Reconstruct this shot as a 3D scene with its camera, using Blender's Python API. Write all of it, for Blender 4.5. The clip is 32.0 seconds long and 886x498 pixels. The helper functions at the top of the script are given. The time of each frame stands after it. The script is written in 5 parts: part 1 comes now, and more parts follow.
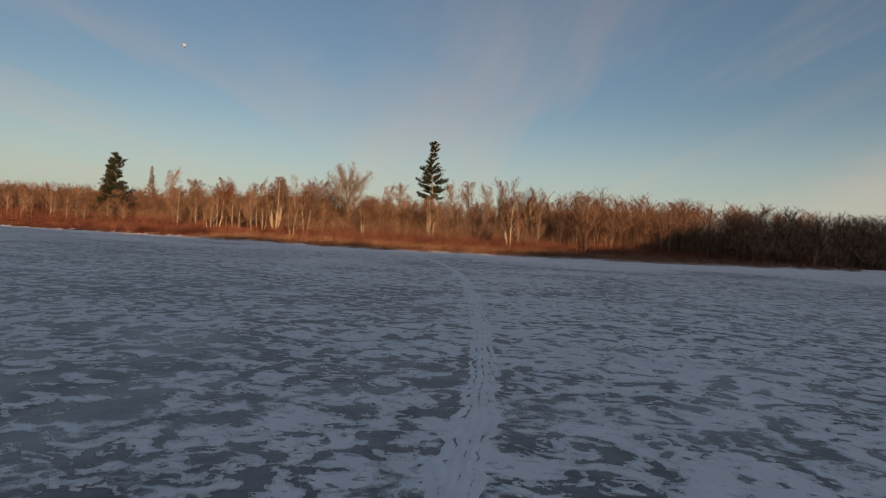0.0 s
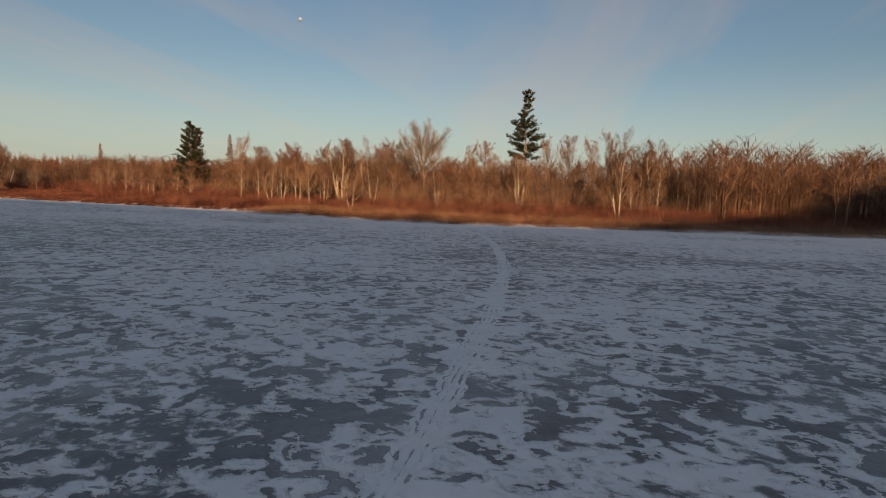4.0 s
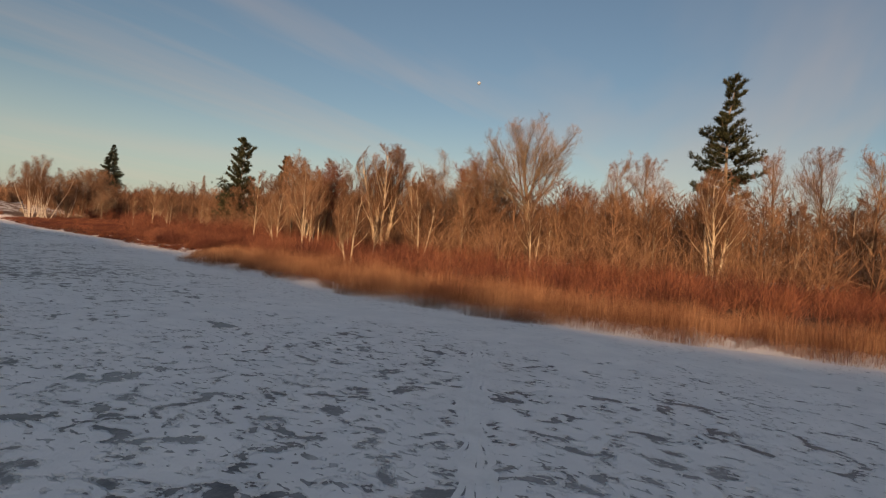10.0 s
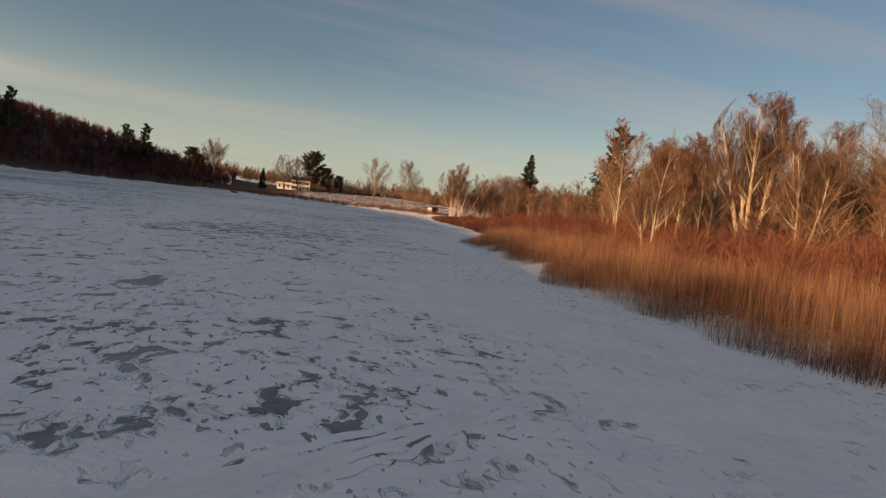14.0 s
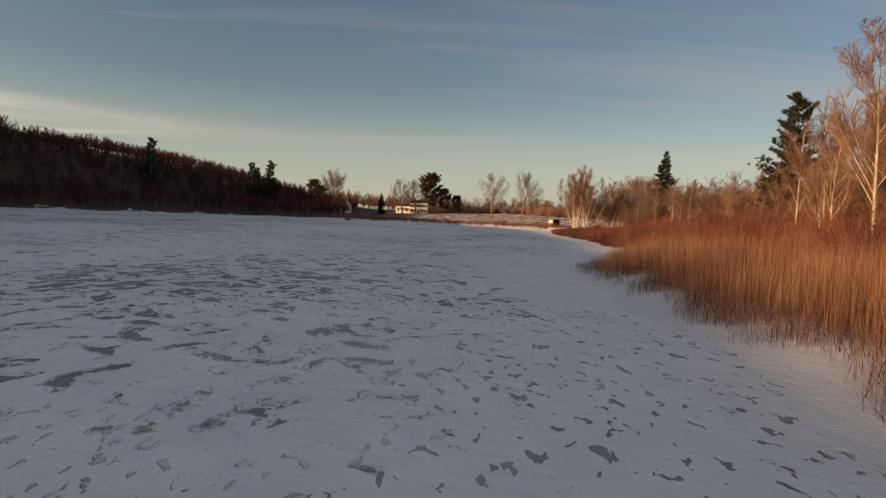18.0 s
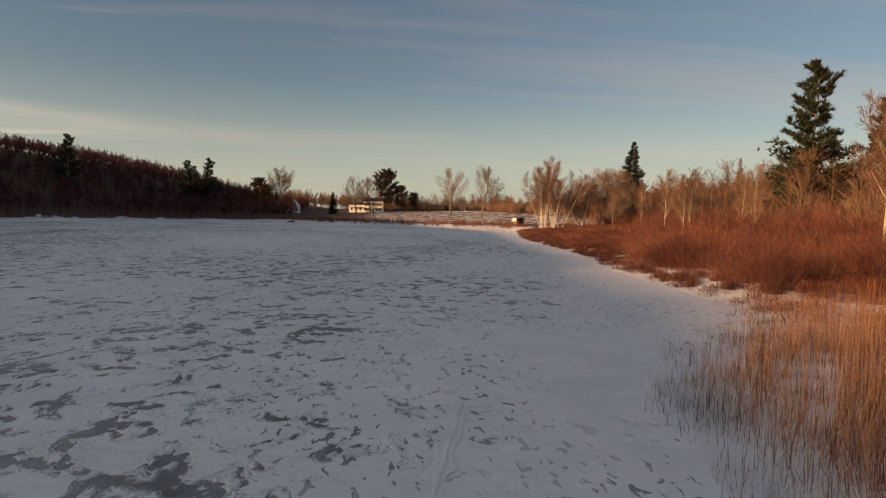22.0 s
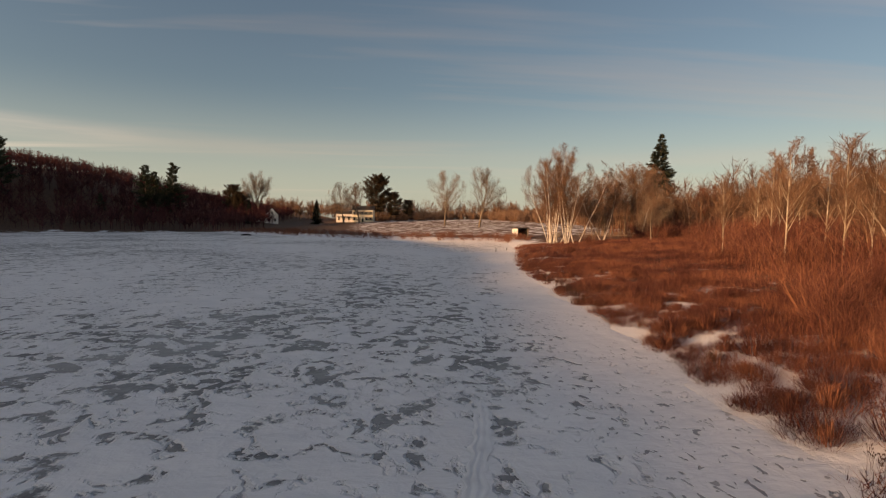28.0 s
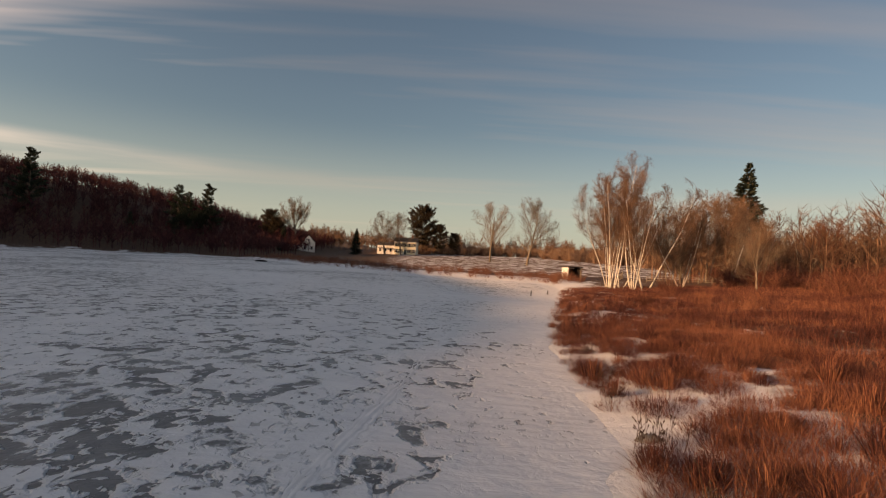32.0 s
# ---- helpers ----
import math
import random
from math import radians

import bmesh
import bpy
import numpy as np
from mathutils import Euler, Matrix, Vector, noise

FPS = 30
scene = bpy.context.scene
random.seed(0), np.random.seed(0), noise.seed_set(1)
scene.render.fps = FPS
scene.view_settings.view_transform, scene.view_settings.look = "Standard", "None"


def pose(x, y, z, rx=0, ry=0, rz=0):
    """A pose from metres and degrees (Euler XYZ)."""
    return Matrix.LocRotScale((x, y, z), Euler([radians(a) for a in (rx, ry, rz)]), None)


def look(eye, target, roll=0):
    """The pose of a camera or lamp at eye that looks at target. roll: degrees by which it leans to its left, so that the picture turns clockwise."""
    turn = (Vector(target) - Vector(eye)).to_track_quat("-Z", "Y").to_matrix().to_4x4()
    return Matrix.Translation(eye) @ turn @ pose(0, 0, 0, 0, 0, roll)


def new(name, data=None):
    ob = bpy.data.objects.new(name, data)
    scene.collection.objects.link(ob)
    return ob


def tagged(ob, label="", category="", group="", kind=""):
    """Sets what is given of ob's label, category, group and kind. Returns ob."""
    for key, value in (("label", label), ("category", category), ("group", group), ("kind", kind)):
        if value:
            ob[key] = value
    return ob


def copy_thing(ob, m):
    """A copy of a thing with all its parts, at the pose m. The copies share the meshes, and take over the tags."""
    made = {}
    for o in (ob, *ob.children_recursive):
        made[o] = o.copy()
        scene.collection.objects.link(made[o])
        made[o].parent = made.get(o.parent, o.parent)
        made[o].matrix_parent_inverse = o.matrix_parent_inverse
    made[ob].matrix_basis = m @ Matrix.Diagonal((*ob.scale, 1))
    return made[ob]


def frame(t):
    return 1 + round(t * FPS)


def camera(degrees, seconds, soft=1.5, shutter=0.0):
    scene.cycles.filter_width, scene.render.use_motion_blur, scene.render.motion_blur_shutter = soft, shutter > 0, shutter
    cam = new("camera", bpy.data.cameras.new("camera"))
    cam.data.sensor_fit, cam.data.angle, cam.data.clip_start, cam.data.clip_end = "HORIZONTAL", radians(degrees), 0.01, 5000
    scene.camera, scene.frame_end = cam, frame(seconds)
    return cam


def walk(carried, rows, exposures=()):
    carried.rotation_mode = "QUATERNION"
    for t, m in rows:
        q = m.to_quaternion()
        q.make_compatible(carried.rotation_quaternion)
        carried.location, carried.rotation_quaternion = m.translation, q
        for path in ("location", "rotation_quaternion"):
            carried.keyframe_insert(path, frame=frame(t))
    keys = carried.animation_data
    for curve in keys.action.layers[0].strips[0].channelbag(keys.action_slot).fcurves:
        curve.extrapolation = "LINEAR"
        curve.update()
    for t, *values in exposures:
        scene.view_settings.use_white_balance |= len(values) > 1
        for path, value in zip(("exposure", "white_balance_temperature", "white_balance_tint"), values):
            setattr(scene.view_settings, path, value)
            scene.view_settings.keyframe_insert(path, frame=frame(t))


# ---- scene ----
cam = camera(76.5, 32.0, soft=1.2)
PATH = [
    (0, (3.85, 1.71, 3.65), (3.33, 21.69, 3.16), 3.13),
    (0.5, (5.50, 4.17, 3.84), (3.32, 24.04, 3.15), 5.41),
    (1, (6.77, 6.56, 3.92), (3.35, 26.25, 2.99), 7.37),
    (1.5, (7.57, 9.00, 4.10), (3.30, 28.52, 3.10), 4.26),
    (2, (7.91, 11.59, 4.45), (2.82, 30.90, 3.33), 3.45),
    (2.5, (8.03, 14.31, 4.80), (2.14, 33.34, 3.00), 1.97),
    (4.5, (7.24, 31.00, 4.91), (3.32, 50.51, 2.90), 2.09),
    (5, (6.81, 35.71, 4.87), (3.14, 55.26, 2.75), 2.18),
    (5.5, (6.36, 40.50, 4.81), (3.72, 60.26, 3.20), -0.02),
    (6, (5.95, 45.38, 4.72), (3.79, 65.18, 2.97), 0.63),
    (6.5, (5.56, 50.38, 4.52), (3.67, 70.22, 2.91), 1.01),
    (7, (4.96, 55.61, 4.28), (3.29, 75.49, 2.91), -0.24),
    (7.5, (4.19, 60.98, 4.04), (1.69, 80.81, 3.16), -0.09),
    (8, (3.35, 66.39, 3.90), (-0.26, 86.05, 3.23), 0.35),
    (8.5, (2.55, 71.67, 3.89), (-1.89, 91.17, 3.40), 0.53),
    (9, (1.83, 76.67, 4.01), (-4.79, 95.55, 3.83), 2.50),
    (9.5, (1.26, 81.28, 4.12), (-7.05, 99.47, 3.99), 3.66),
    (10, (0.87, 85.43, 4.13), (-9.06, 102.79, 3.90), 5.17),
    (10.5, (0.57, 89.12, 4.06), (-10.83, 105.55, 3.92), 6.34),
    (11, (0.41, 92.37, 3.88), (-13.17, 107.05, 4.00), 9.27),
    (11.5, (0.32, 95.22, 3.60), (-15.12, 107.92, 3.38), 9.42),
    (12, (0.20, 97.66, 3.16), (-16.44, 108.75, 2.60), 8.96),
    (12.5, (-0.19, 99.68, 2.72), (-17.83, 109.10, 2.25), 9.88),
    (13, (-0.77, 101.24, 2.42), (-18.82, 109.84, 2.12), 6.61),
    (13.5, (-1.60, 102.44, 2.43), (-20.26, 109.62, 2.22), 8.03),
    (14, (-2.58, 103.36, 2.56), (-21.51, 109.67, 1.20), 6.55),
    (14.5, (-3.79, 104.34, 2.66), (-22.86, 110.01, 0.65), 5.31),
    (16.5, (-13.60, 108.96, 1.94), (-33.07, 113.49, 1.12), 3.24),
    (17, (-15.99, 109.64, 2.05), (-35.76, 112.60, 1.20), 4.58),
    (17.5, (-18.32, 110.21, 2.09), (-38.19, 112.29, 1.11), 3.40),
    (18, (-20.62, 110.67, 2.25), (-40.50, 112.55, 1.16), 2.26),
    (18.5, (-22.96, 111.07, 2.50), (-42.83, 112.90, 1.20), 1.39),
    (19, (-25.43, 111.62, 2.74), (-45.28, 113.73, 1.53), 0.77),
    (19.5, (-28.01, 112.20, 2.86), (-47.74, 115.24, 1.64), -1.54),
    (20, (-30.56, 112.79, 2.85), (-50.12, 116.80, 1.62), -1.63),
    (20.5, (-33.02, 113.34, 2.91), (-52.64, 117.20, 2.33), 0.30),
    (21, (-35.35, 113.85, 3.11), (-55.00, 117.49, 2.30), 0.88),
    (21.5, (-37.50, 114.32, 3.27), (-57.15, 117.76, 1.89), 1.07),
    (22, (-39.48, 114.74, 3.34), (-59.18, 118.00, 2.17), 1.07),
    (22.5, (-41.40, 115.10, 3.37), (-61.02, 118.70, 2.01), 0.50),
    (23, (-43.49, 115.59, 3.39), (-63.06, 119.47, 2.10), 0.03),
    (23.5, (-45.91, 116.25, 3.34), (-65.51, 120.03, 2.00), 0.14),
    (24, (-48.58, 117.06, 3.27), (-68.20, 120.73, 2.03), 0.07),
    (24.5, (-51.41, 117.99, 3.22), (-71.04, 121.62, 2.07), 0.01),
    (26.5, (-64.95, 124.01, 3.28), (-84.42, 128.36, 1.91), -1.92),
    (27, (-68.34, 125.09, 3.52), (-87.85, 129.34, 2.48), -1.04),
    (27.5, (-71.70, 126.08, 3.77), (-91.31, 129.85, 2.71), 0.37),
    (28, (-74.95, 127.01, 3.94), (-94.71, 129.99, 3.07), 0.57),
    (28.5, (-78.05, 127.91, 3.91), (-97.89, 130.16, 2.76), -0.47),
    (29, (-80.93, 128.82, 3.69), (-100.86, 130.35, 3.08), -0.86),
    (29.5, (-83.64, 129.70, 3.59), (-103.61, 130.87, 3.25), -0.64),
    (30, (-86.21, 130.52, 3.65), (-106.16, 131.77, 2.96), -0.74),
    (30.5, (-88.84, 131.50, 3.69), (-108.78, 132.87, 2.90), -0.65),
    (31, (-91.74, 132.54, 3.62), (-111.67, 134.06, 2.87), -1.72),
    (31.5, (-94.75, 133.65, 3.46), (-114.67, 135.31, 2.88), -1.91),
    (32, (-97.82, 134.78, 3.27), (-117.79, 135.79, 3.65), 3.18),
]
EXPOSURES = [(0, 0.08, 8550, 22), (8, 0.16, 8900, 22), (19, 0.23, 9650, 24), (32, 0.26, 10000, 26)]
walk(cam, [(t, look(eye, target, roll)) for t, eye, target, roll in PATH], EXPOSURES)

# ---- light and air ----
SUN_AZ, SUN_EL = radians(20), radians(13)   # east of south, above the horizon
TO_SUN = Vector((math.sin(SUN_AZ) * math.cos(SUN_EL), -math.cos(SUN_AZ) * math.cos(SUN_EL), math.sin(SUN_EL)))
sun = new("sun", bpy.data.lights.new("sun", "SUN"))
sun.data.energy, sun.data.angle, sun.data.color = 5.0, radians(0.6), (1.0, 0.68, 0.42)
sun.matrix_world = look(TO_SUN * 300, (0, 0, 0))


def build_world():
    w = bpy.data.worlds.new("winter_sky")
    scene.world = w
    w.use_nodes = True
    nt = w.node_tree
    n, ln = nt.nodes, nt.links
    bg = n["Background"]
    sky = n.new("ShaderNodeTexSky")
    sky.sky_type, sky.sun_disc = "NISHITA", False
    sky.sun_elevation, sky.sun_rotation = SUN_EL, math.pi - SUN_AZ
    sky.air_density, sky.dust_density, sky.ozone_density = 1.0, 1.5, 2.55
    co = n.new("ShaderNodeTexCoord")
    sep = n.new("ShaderNodeSeparateXYZ")
    ln.new(co.outputs["Generated"], sep.inputs[0])
    up = n.new("ShaderNodeMath"); up.operation = "MAXIMUM"; up.inputs[1].default_value = 0.0
    ln.new(sep.outputs["Z"], up.inputs[0])
    add = n.new("ShaderNodeMath"); add.operation = "ADD"; add.inputs[1].default_value = 0.07
    ln.new(up.outputs[0], add.inputs[0])
    div = n.new("ShaderNodeVectorMath"); div.operation = "DIVIDE"
    com = n.new("ShaderNodeCombineXYZ")
    for k in ("X", "Y", "Z"):
        ln.new(add.outputs[0], com.inputs[k])
    ln.new(co.outputs["Generated"], div.inputs[0]); ln.new(com.outputs[0], div.inputs[1])
    mp = n.new("ShaderNodeMapping")
    mp.inputs["Scale"].default_value = (0.75, 0.13, 0.0)
    mp.inputs["Rotation"].default_value = (0, 0, radians(-6))
    mp.inputs["Location"].default_value = (3.4, 1.7, 0)
    ln.new(div.outputs[0], mp.inputs[0])
    no = n.new("ShaderNodeTexNoise")
    no.inputs["Scale"].default_value, no.inputs["Detail"].default_value = 1.0, 5.0
    no.inputs["Roughness"].default_value, no.inputs["Distortion"].default_value = 0.55, 0.5
    ln.new(mp.outputs[0], no.inputs["Vector"])
    ramp = n.new("ShaderNodeMapRange")
    ramp.inputs["From Min"].default_value, ramp.inputs["From Max"].default_value = 0.50, 0.78
    ramp.inputs["To Max"].default_value = 0.5
    ln.new(no.outputs["Fac"], ramp.inputs["Value"])
    thin = n.new("ShaderNodeMapRange"); thin.interpolation_type = "SMOOTHSTEP"
    for k, q in (("From Min", 0.22), ("From Max", 0.5), ("To Min", 1.0), ("To Max", 0.6)):
        thin.inputs[k].default_value = q
    ln.new(up.outputs[0], thin.inputs["Value"])
    veil = n.new("ShaderNodeMath"); veil.operation = "MULTIPLY"
    ln.new(ramp.outputs[0], veil.inputs[0]); ln.new(thin.outputs[0], veil.inputs[1])
    mix = n.new("ShaderNodeMixRGB")
    # thin cloud scatters forward: it shines more the nearer it lies to the sun
    dot = n.new("ShaderNodeVectorMath"); dot.operation = "DOT_PRODUCT"; dot.inputs[1].default_value = TO_SUN
    ln.new(co.outputs["Generated"], dot.inputs[0])
    glow = n.new("ShaderNodeMapRange"); glow.interpolation_type = "SMOOTHSTEP"
    glow.inputs["From Min"].default_value, glow.inputs["From Max"].default_value = -0.1, 1.0
    glow.inputs["To Min"].default_value, glow.inputs["To Max"].default_value = 1.0, 14.0
    ln.new(dot.outputs["Value"], glow.inputs["Value"])
    tint = n.new("ShaderNodeVectorMath"); tint.operation = "SCALE"; tint.inputs[0].default_value = (4.9, 4.25, 3.9)
    ln.new(glow.outputs[0], tint.inputs["Scale"])
    ln.new(tint.outputs[0], mix.inputs[2])
    clear = n.new("ShaderNodeMixRGB"); clear.blend_type = "MULTIPLY"; clear.inputs[0].default_value = 1.0; clear.inputs[2].default_value = (0.80, 1.0, 1.06, 1)
    ln.new(sky.outputs[0], clear.inputs[1])
    # a cloud bank low in the north-east and a long streak low in the west
    def calc(op, a, c):
        x = n.new("ShaderNodeMath"); x.operation = op
        for k, v in enumerate((a, c)):
            if hasattr(v, "is_linked"):
                ln.new(v, x.inputs[k])
            else:
                x.inputs[k].default_value = v
        return x.outputs[0]

    def span(v, lo, hi, a=0.0, c=1.0):
        x = n.new("ShaderNodeMapRange"); x.interpolation_type = "SMOOTHSTEP"
        for k, q in (("From Min", lo), ("From Max", hi), ("To Min", a), ("To Max", c)):
            x.inputs[k].default_value = q
        ln.new(v, x.inputs["Value"])
        return x.outputs[0]

    wisps = n.new("ShaderNodeTexNoise"); wisps.inputs["Scale"].default_value, wisps.inputs["Detail"].default_value = 1.0, 5.0
    flat = n.new("ShaderNodeMapping"); flat.inputs["Scale"].default_value = (2.2, 2.2, 26.0)
    ln.new(co.outputs["Generated"], flat.inputs[0]); ln.new(flat.outputs[0], wisps.inputs["Vector"])
    bank_top = calc("SUBTRACT", calc("ADD", calc("MULTIPLY", span(sep.outputs["X"], 0.30, 0.75), 0.20), calc("MULTIPLY", wisps.outputs["Fac"], 0.08)), sep.outputs["Z"])
    bank = calc("MULTIPLY", calc("MULTIPLY", span(bank_top, 0.0, 0.09), span(sep.outputs["X"], 0.34, 0.56)), 0.42)
    off_line = calc("ABSOLUTE", calc("SUBTRACT", calc("ADD", sep.outputs["Z"], calc("MULTIPLY", sep.outputs["Y"], 0.02)), 0.122), 0.0)
    streak = calc("MULTIPLY", span(off_line, 0.0, 0.026, 1.0, 0.0), calc("MULTIPLY", span(sep.outputs["X"], -0.55, -0.85), span(wisps.outputs["Fac"], 0.40, 0.62, 0.06, 0.20)))
    cloud = calc("MAXIMUM", veil.outputs[0], calc("MAXIMUM", bank, streak))
    ln.new(cloud, mix.inputs[0]); ln.new(clear.outputs[0], mix.inputs[1])
    # thin haze low over the horizon
    low = n.new("ShaderNodeMapRange"); low.interpolation_type = "SMOOTHSTEP"
    for k, q in (("From Min", 0.0), ("From Max", 0.24), ("To Min", 0.55), ("To Max", 0.0)):
        low.inputs[k].default_value = q
    ln.new(up.outputs[0], low.inputs["Value"])
    haze = n.new("ShaderNodeMixRGB"); haze.inputs[2].default_value = (4.7, 6.2, 6.6, 1)
    ln.new(low.outputs[0], haze.inputs[0]); ln.new(mix.outputs[0], haze.inputs[1])
    ln.new(haze.outputs[0], bg.inputs["Color"])
    bg.inputs["Strength"].default_value = 0.095


build_world()

# ---- materials ----


def material(name, colours, scale=4.0, rough=0.8, bump=0.3, fine=30.0, island=0.0, thing=0.0, stretch=(1, 1, 1), metal=0.0):
    """Colour from a broad and a fine noise, with relief; island and thing: how far pieces and things differ in tone."""
    m = bpy.data.materials.new(name)
    m.use_nodes = True
    n, ln = m.node_tree.nodes, m.node_tree.links
    b = n["Principled BSDF"]
    b.inputs["Roughness"].default_value, b.inputs["Metallic"].default_value = rough, metal
    b.inputs["Specular IOR Level"].default_value = 0.25
    co = n.new("ShaderNodeTexCoord")
    mp = n.new("ShaderNodeMapping"); mp.inputs["Scale"].default_value = stretch
    ln.new(co.outputs["Object"], mp.inputs[0])
    broad = n.new("ShaderNodeTexNoise"); broad.inputs["Scale"].default_value = scale; broad.inputs["Detail"].default_value = 4
    small = n.new("ShaderNodeTexNoise"); small.inputs["Scale"].default_value = fine; small.inputs["Detail"].default_value = 3
    for t in (broad, small):
        ln.new(mp.outputs[0], t.inputs["Vector"])
    mixf = n.new("ShaderNodeMath"); mixf.operation = "MULTIPLY_ADD"; mixf.inputs[1].default_value = 0.4
    ln.new(small.outputs["Fac"], mixf.inputs[0]); ln.new(broad.outputs["Fac"], mixf.inputs[2])
    value = mixf.outputs[0]
    for amount, node, socket in ((island, "ShaderNodeNewGeometry", "Random Per Island"), (thing, "ShaderNodeObjectInfo", "Random")):
        if amount:
            src = n.new(node)
            ad = n.new("ShaderNodeMath"); ad.operation = "MULTIPLY_ADD"; ad.inputs[1].default_value = amount
            ln.new(src.outputs[socket], ad.inputs[0]); ln.new(value, ad.inputs[2])
            sb = n.new("ShaderNodeMath"); sb.operation = "SUBTRACT"; sb.inputs[1].default_value = amount / 2
            ln.new(ad.outputs[0], sb.inputs[0])
            value = sb.outputs[0]
    ramp = n.new("ShaderNodeValToRGB")
    ramp.color_ramp.elements[0].position, ramp.color_ramp.elements[1].position = 0.45, 0.95
    while len(ramp.color_ramp.elements) < len(colours):
        ramp.color_ramp.elements.new(0.7)
    for e, c, k in zip(ramp.color_ramp.elements, colours, range(len(colours))):
        e.position = 0.45 + 0.5 * k / (len(colours) - 1)
        e.color = (*c, 1)
    ln.new(value, ramp.inputs[0])
    ln.new(ramp.outputs[0], b.inputs["Base Color"])
    if bump:
        bp = n.new("ShaderNodeBump"); bp.inputs["Strength"].default_value = bump; bp.inputs["Distance"].default_value = 0.02
        ln.new(small.outputs["Fac"], bp.inputs["Height"]); ln.new(bp.outputs[0], b.inputs["Normal"])
    return m


BARK = material("grey_brown_bark", [(0.10, 0.075, 0.055), (0.20, 0.155, 0.115), (0.30, 0.25, 0.20)], 2, 0.9, 0.6, 14, thing=0.25, stretch=(3, 3, 0.6))
PALE = material("pale_bark", [(0.24, 0.19, 0.14), (0.46, 0.39, 0.30), (0.64, 0.57, 0.47)], 2, 0.85, 0.4, 12, thing=0.15, stretch=(2, 2, 1))
BIRCH = material("white_birch_bark", [(0.10, 0.085, 0.07), (0.62, 0.58, 0.52), (0.74, 0.71, 0.66)], 2.5, 0.7, 0.3, 9, stretch=(0.7, 0.7, 3))
TWIG = material("brown_twigs", [(0.085, 0.046, 0.031), (0.185, 0.105, 0.070), (0.30, 0.19, 0.13)], 0.5, 0.85, 0, 3, island=0.5, thing=0.35)
TWIG_RED = material("reddish_twigs", [(0.075, 0.027, 0.019), (0.165, 0.063, 0.040), (0.25, 0.115, 0.072)], 0.5, 0.85, 0, 3, island=0.5, thing=0.35)
TWIG_GREY = material("grey_twigs", [(0.085, 0.062, 0.046), (0.17, 0.125, 0.095), (0.27, 0.21, 0.165)], 0.5, 0.85, 0, 3, island=0.5, thing=0.3)
NEEDLE = material("pine_needles", [(0.016, 0.024, 0.016), (0.036, 0.048, 0.028), (0.070, 0.076, 0.042)], 0.7, 0.6, 0, 4, island=0.5)
NEEDLE_BROWN = material("rusty_pine_needles", [(0.024, 0.020, 0.013), (0.055, 0.040, 0.024), (0.10, 0.068, 0.038)], 0.4, 0.6, 0, 4, island=0.5)
# maroon twigs for the hill's unlit slope, the shade put into the colour
TWIG_SHADED = material("shade_darkened_maroon_twigs", [(0.050, 0.015, 0.019), (0.088, 0.028, 0.030), (0.14, 0.052, 0.048)], 0.2, 0.9, 0, 3, island=0.5)
NEEDLE_DARK = material("spruce_needles", [(0.010, 0.018, 0.014), (0.022, 0.034, 0.022), (0.045, 0.05, 0.03)], 0.7, 0.6, 0, 4, island=0.5)
WEED = material("dry_weed_stalks", [(0.035, 0.022, 0.017), (0.07, 0.045, 0.034), (0.12, 0.08, 0.06)], 3, 0.9, 0, 20)
BRUSH = material("bog_brush", [(0.045, 0.016, 0.015), (0.145, 0.052, 0.038), (0.30, 0.140, 0.090)], 0.16, 0.85, 0, 0.9, island=0.35)
REED = material("dry_reeds", [(0.070, 0.028, 0.020), (0.185, 0.084, 0.052), (0.42, 0.250, 0.155)], 0.35, 0.75, 0, 3, island=0.6)
SEDGE = material("dead_sedge", [(0.042, 0.014, 0.014), (0.150, 0.050, 0.036), (0.34, 0.150, 0.090)], 0.22, 0.8, 0, 3, island=0.6, thing=0.35)
CLAP = material("pale_clapboard", [(0.66, 0.60, 0.44), (0.74, 0.68, 0.51), (0.80, 0.75, 0.6)], 0.6, 0.7, 0.2, 8)
WHITE = material("white_paint", [(0.68, 0.67, 0.64), (0.78, 0.77, 0.74), (0.82, 0.81, 0.79)], 1, 0.6, 0.1, 8)
ROOF = material("dark_shingles", [(0.035, 0.032, 0.032), (0.06, 0.055, 0.053), (0.09, 0.08, 0.078)], 2, 0.9, 0.4, 12)
BRICK = material("chimney_brick", [(0.16, 0.07, 0.05), (0.25, 0.11, 0.08), (0.3, 0.16, 0.12)], 4, 0.9, 0.4, 16)
WOOD = material("weathered_wood", [(0.13, 0.10, 0.08), (0.22, 0.18, 0.145), (0.31, 0.27, 0.23)], 3, 0.85, 0.4, 18, thing=0.2, stretch=(1, 1, 4))
DARK = material("dark_interior_boards", [(0.02, 0.017, 0.015), (0.035, 0.03, 0.026), (0.05, 0.042, 0.036)], 3, 0.9, 0.2, 14)
GREEN = material("dark_green_shutters", [(0.012, 0.025, 0.018), (0.02, 0.035, 0.026), (0.03, 0.045, 0.034)], 3, 0.6, 0.1, 14)
STONE = material("grey_stone", [(0.10, 0.095, 0.09), (0.19, 0.18, 0.17), (0.28, 0.27, 0.26)], 3, 0.9, 0.6, 12)
MOONROCK = material("moon_dust", [(0.16, 0.22, 0.30), (0.27, 0.36, 0.48), (0.34, 0.44, 0.56)], 0.06, 1.0, 0, 0.2)
SNOW_PACKED = material("packed_snow", [(0.78, 0.785, 0.79), (0.86, 0.865, 0.87), (0.92, 0.92, 0.925)], 1.4, 0.7, 0.25, 6)


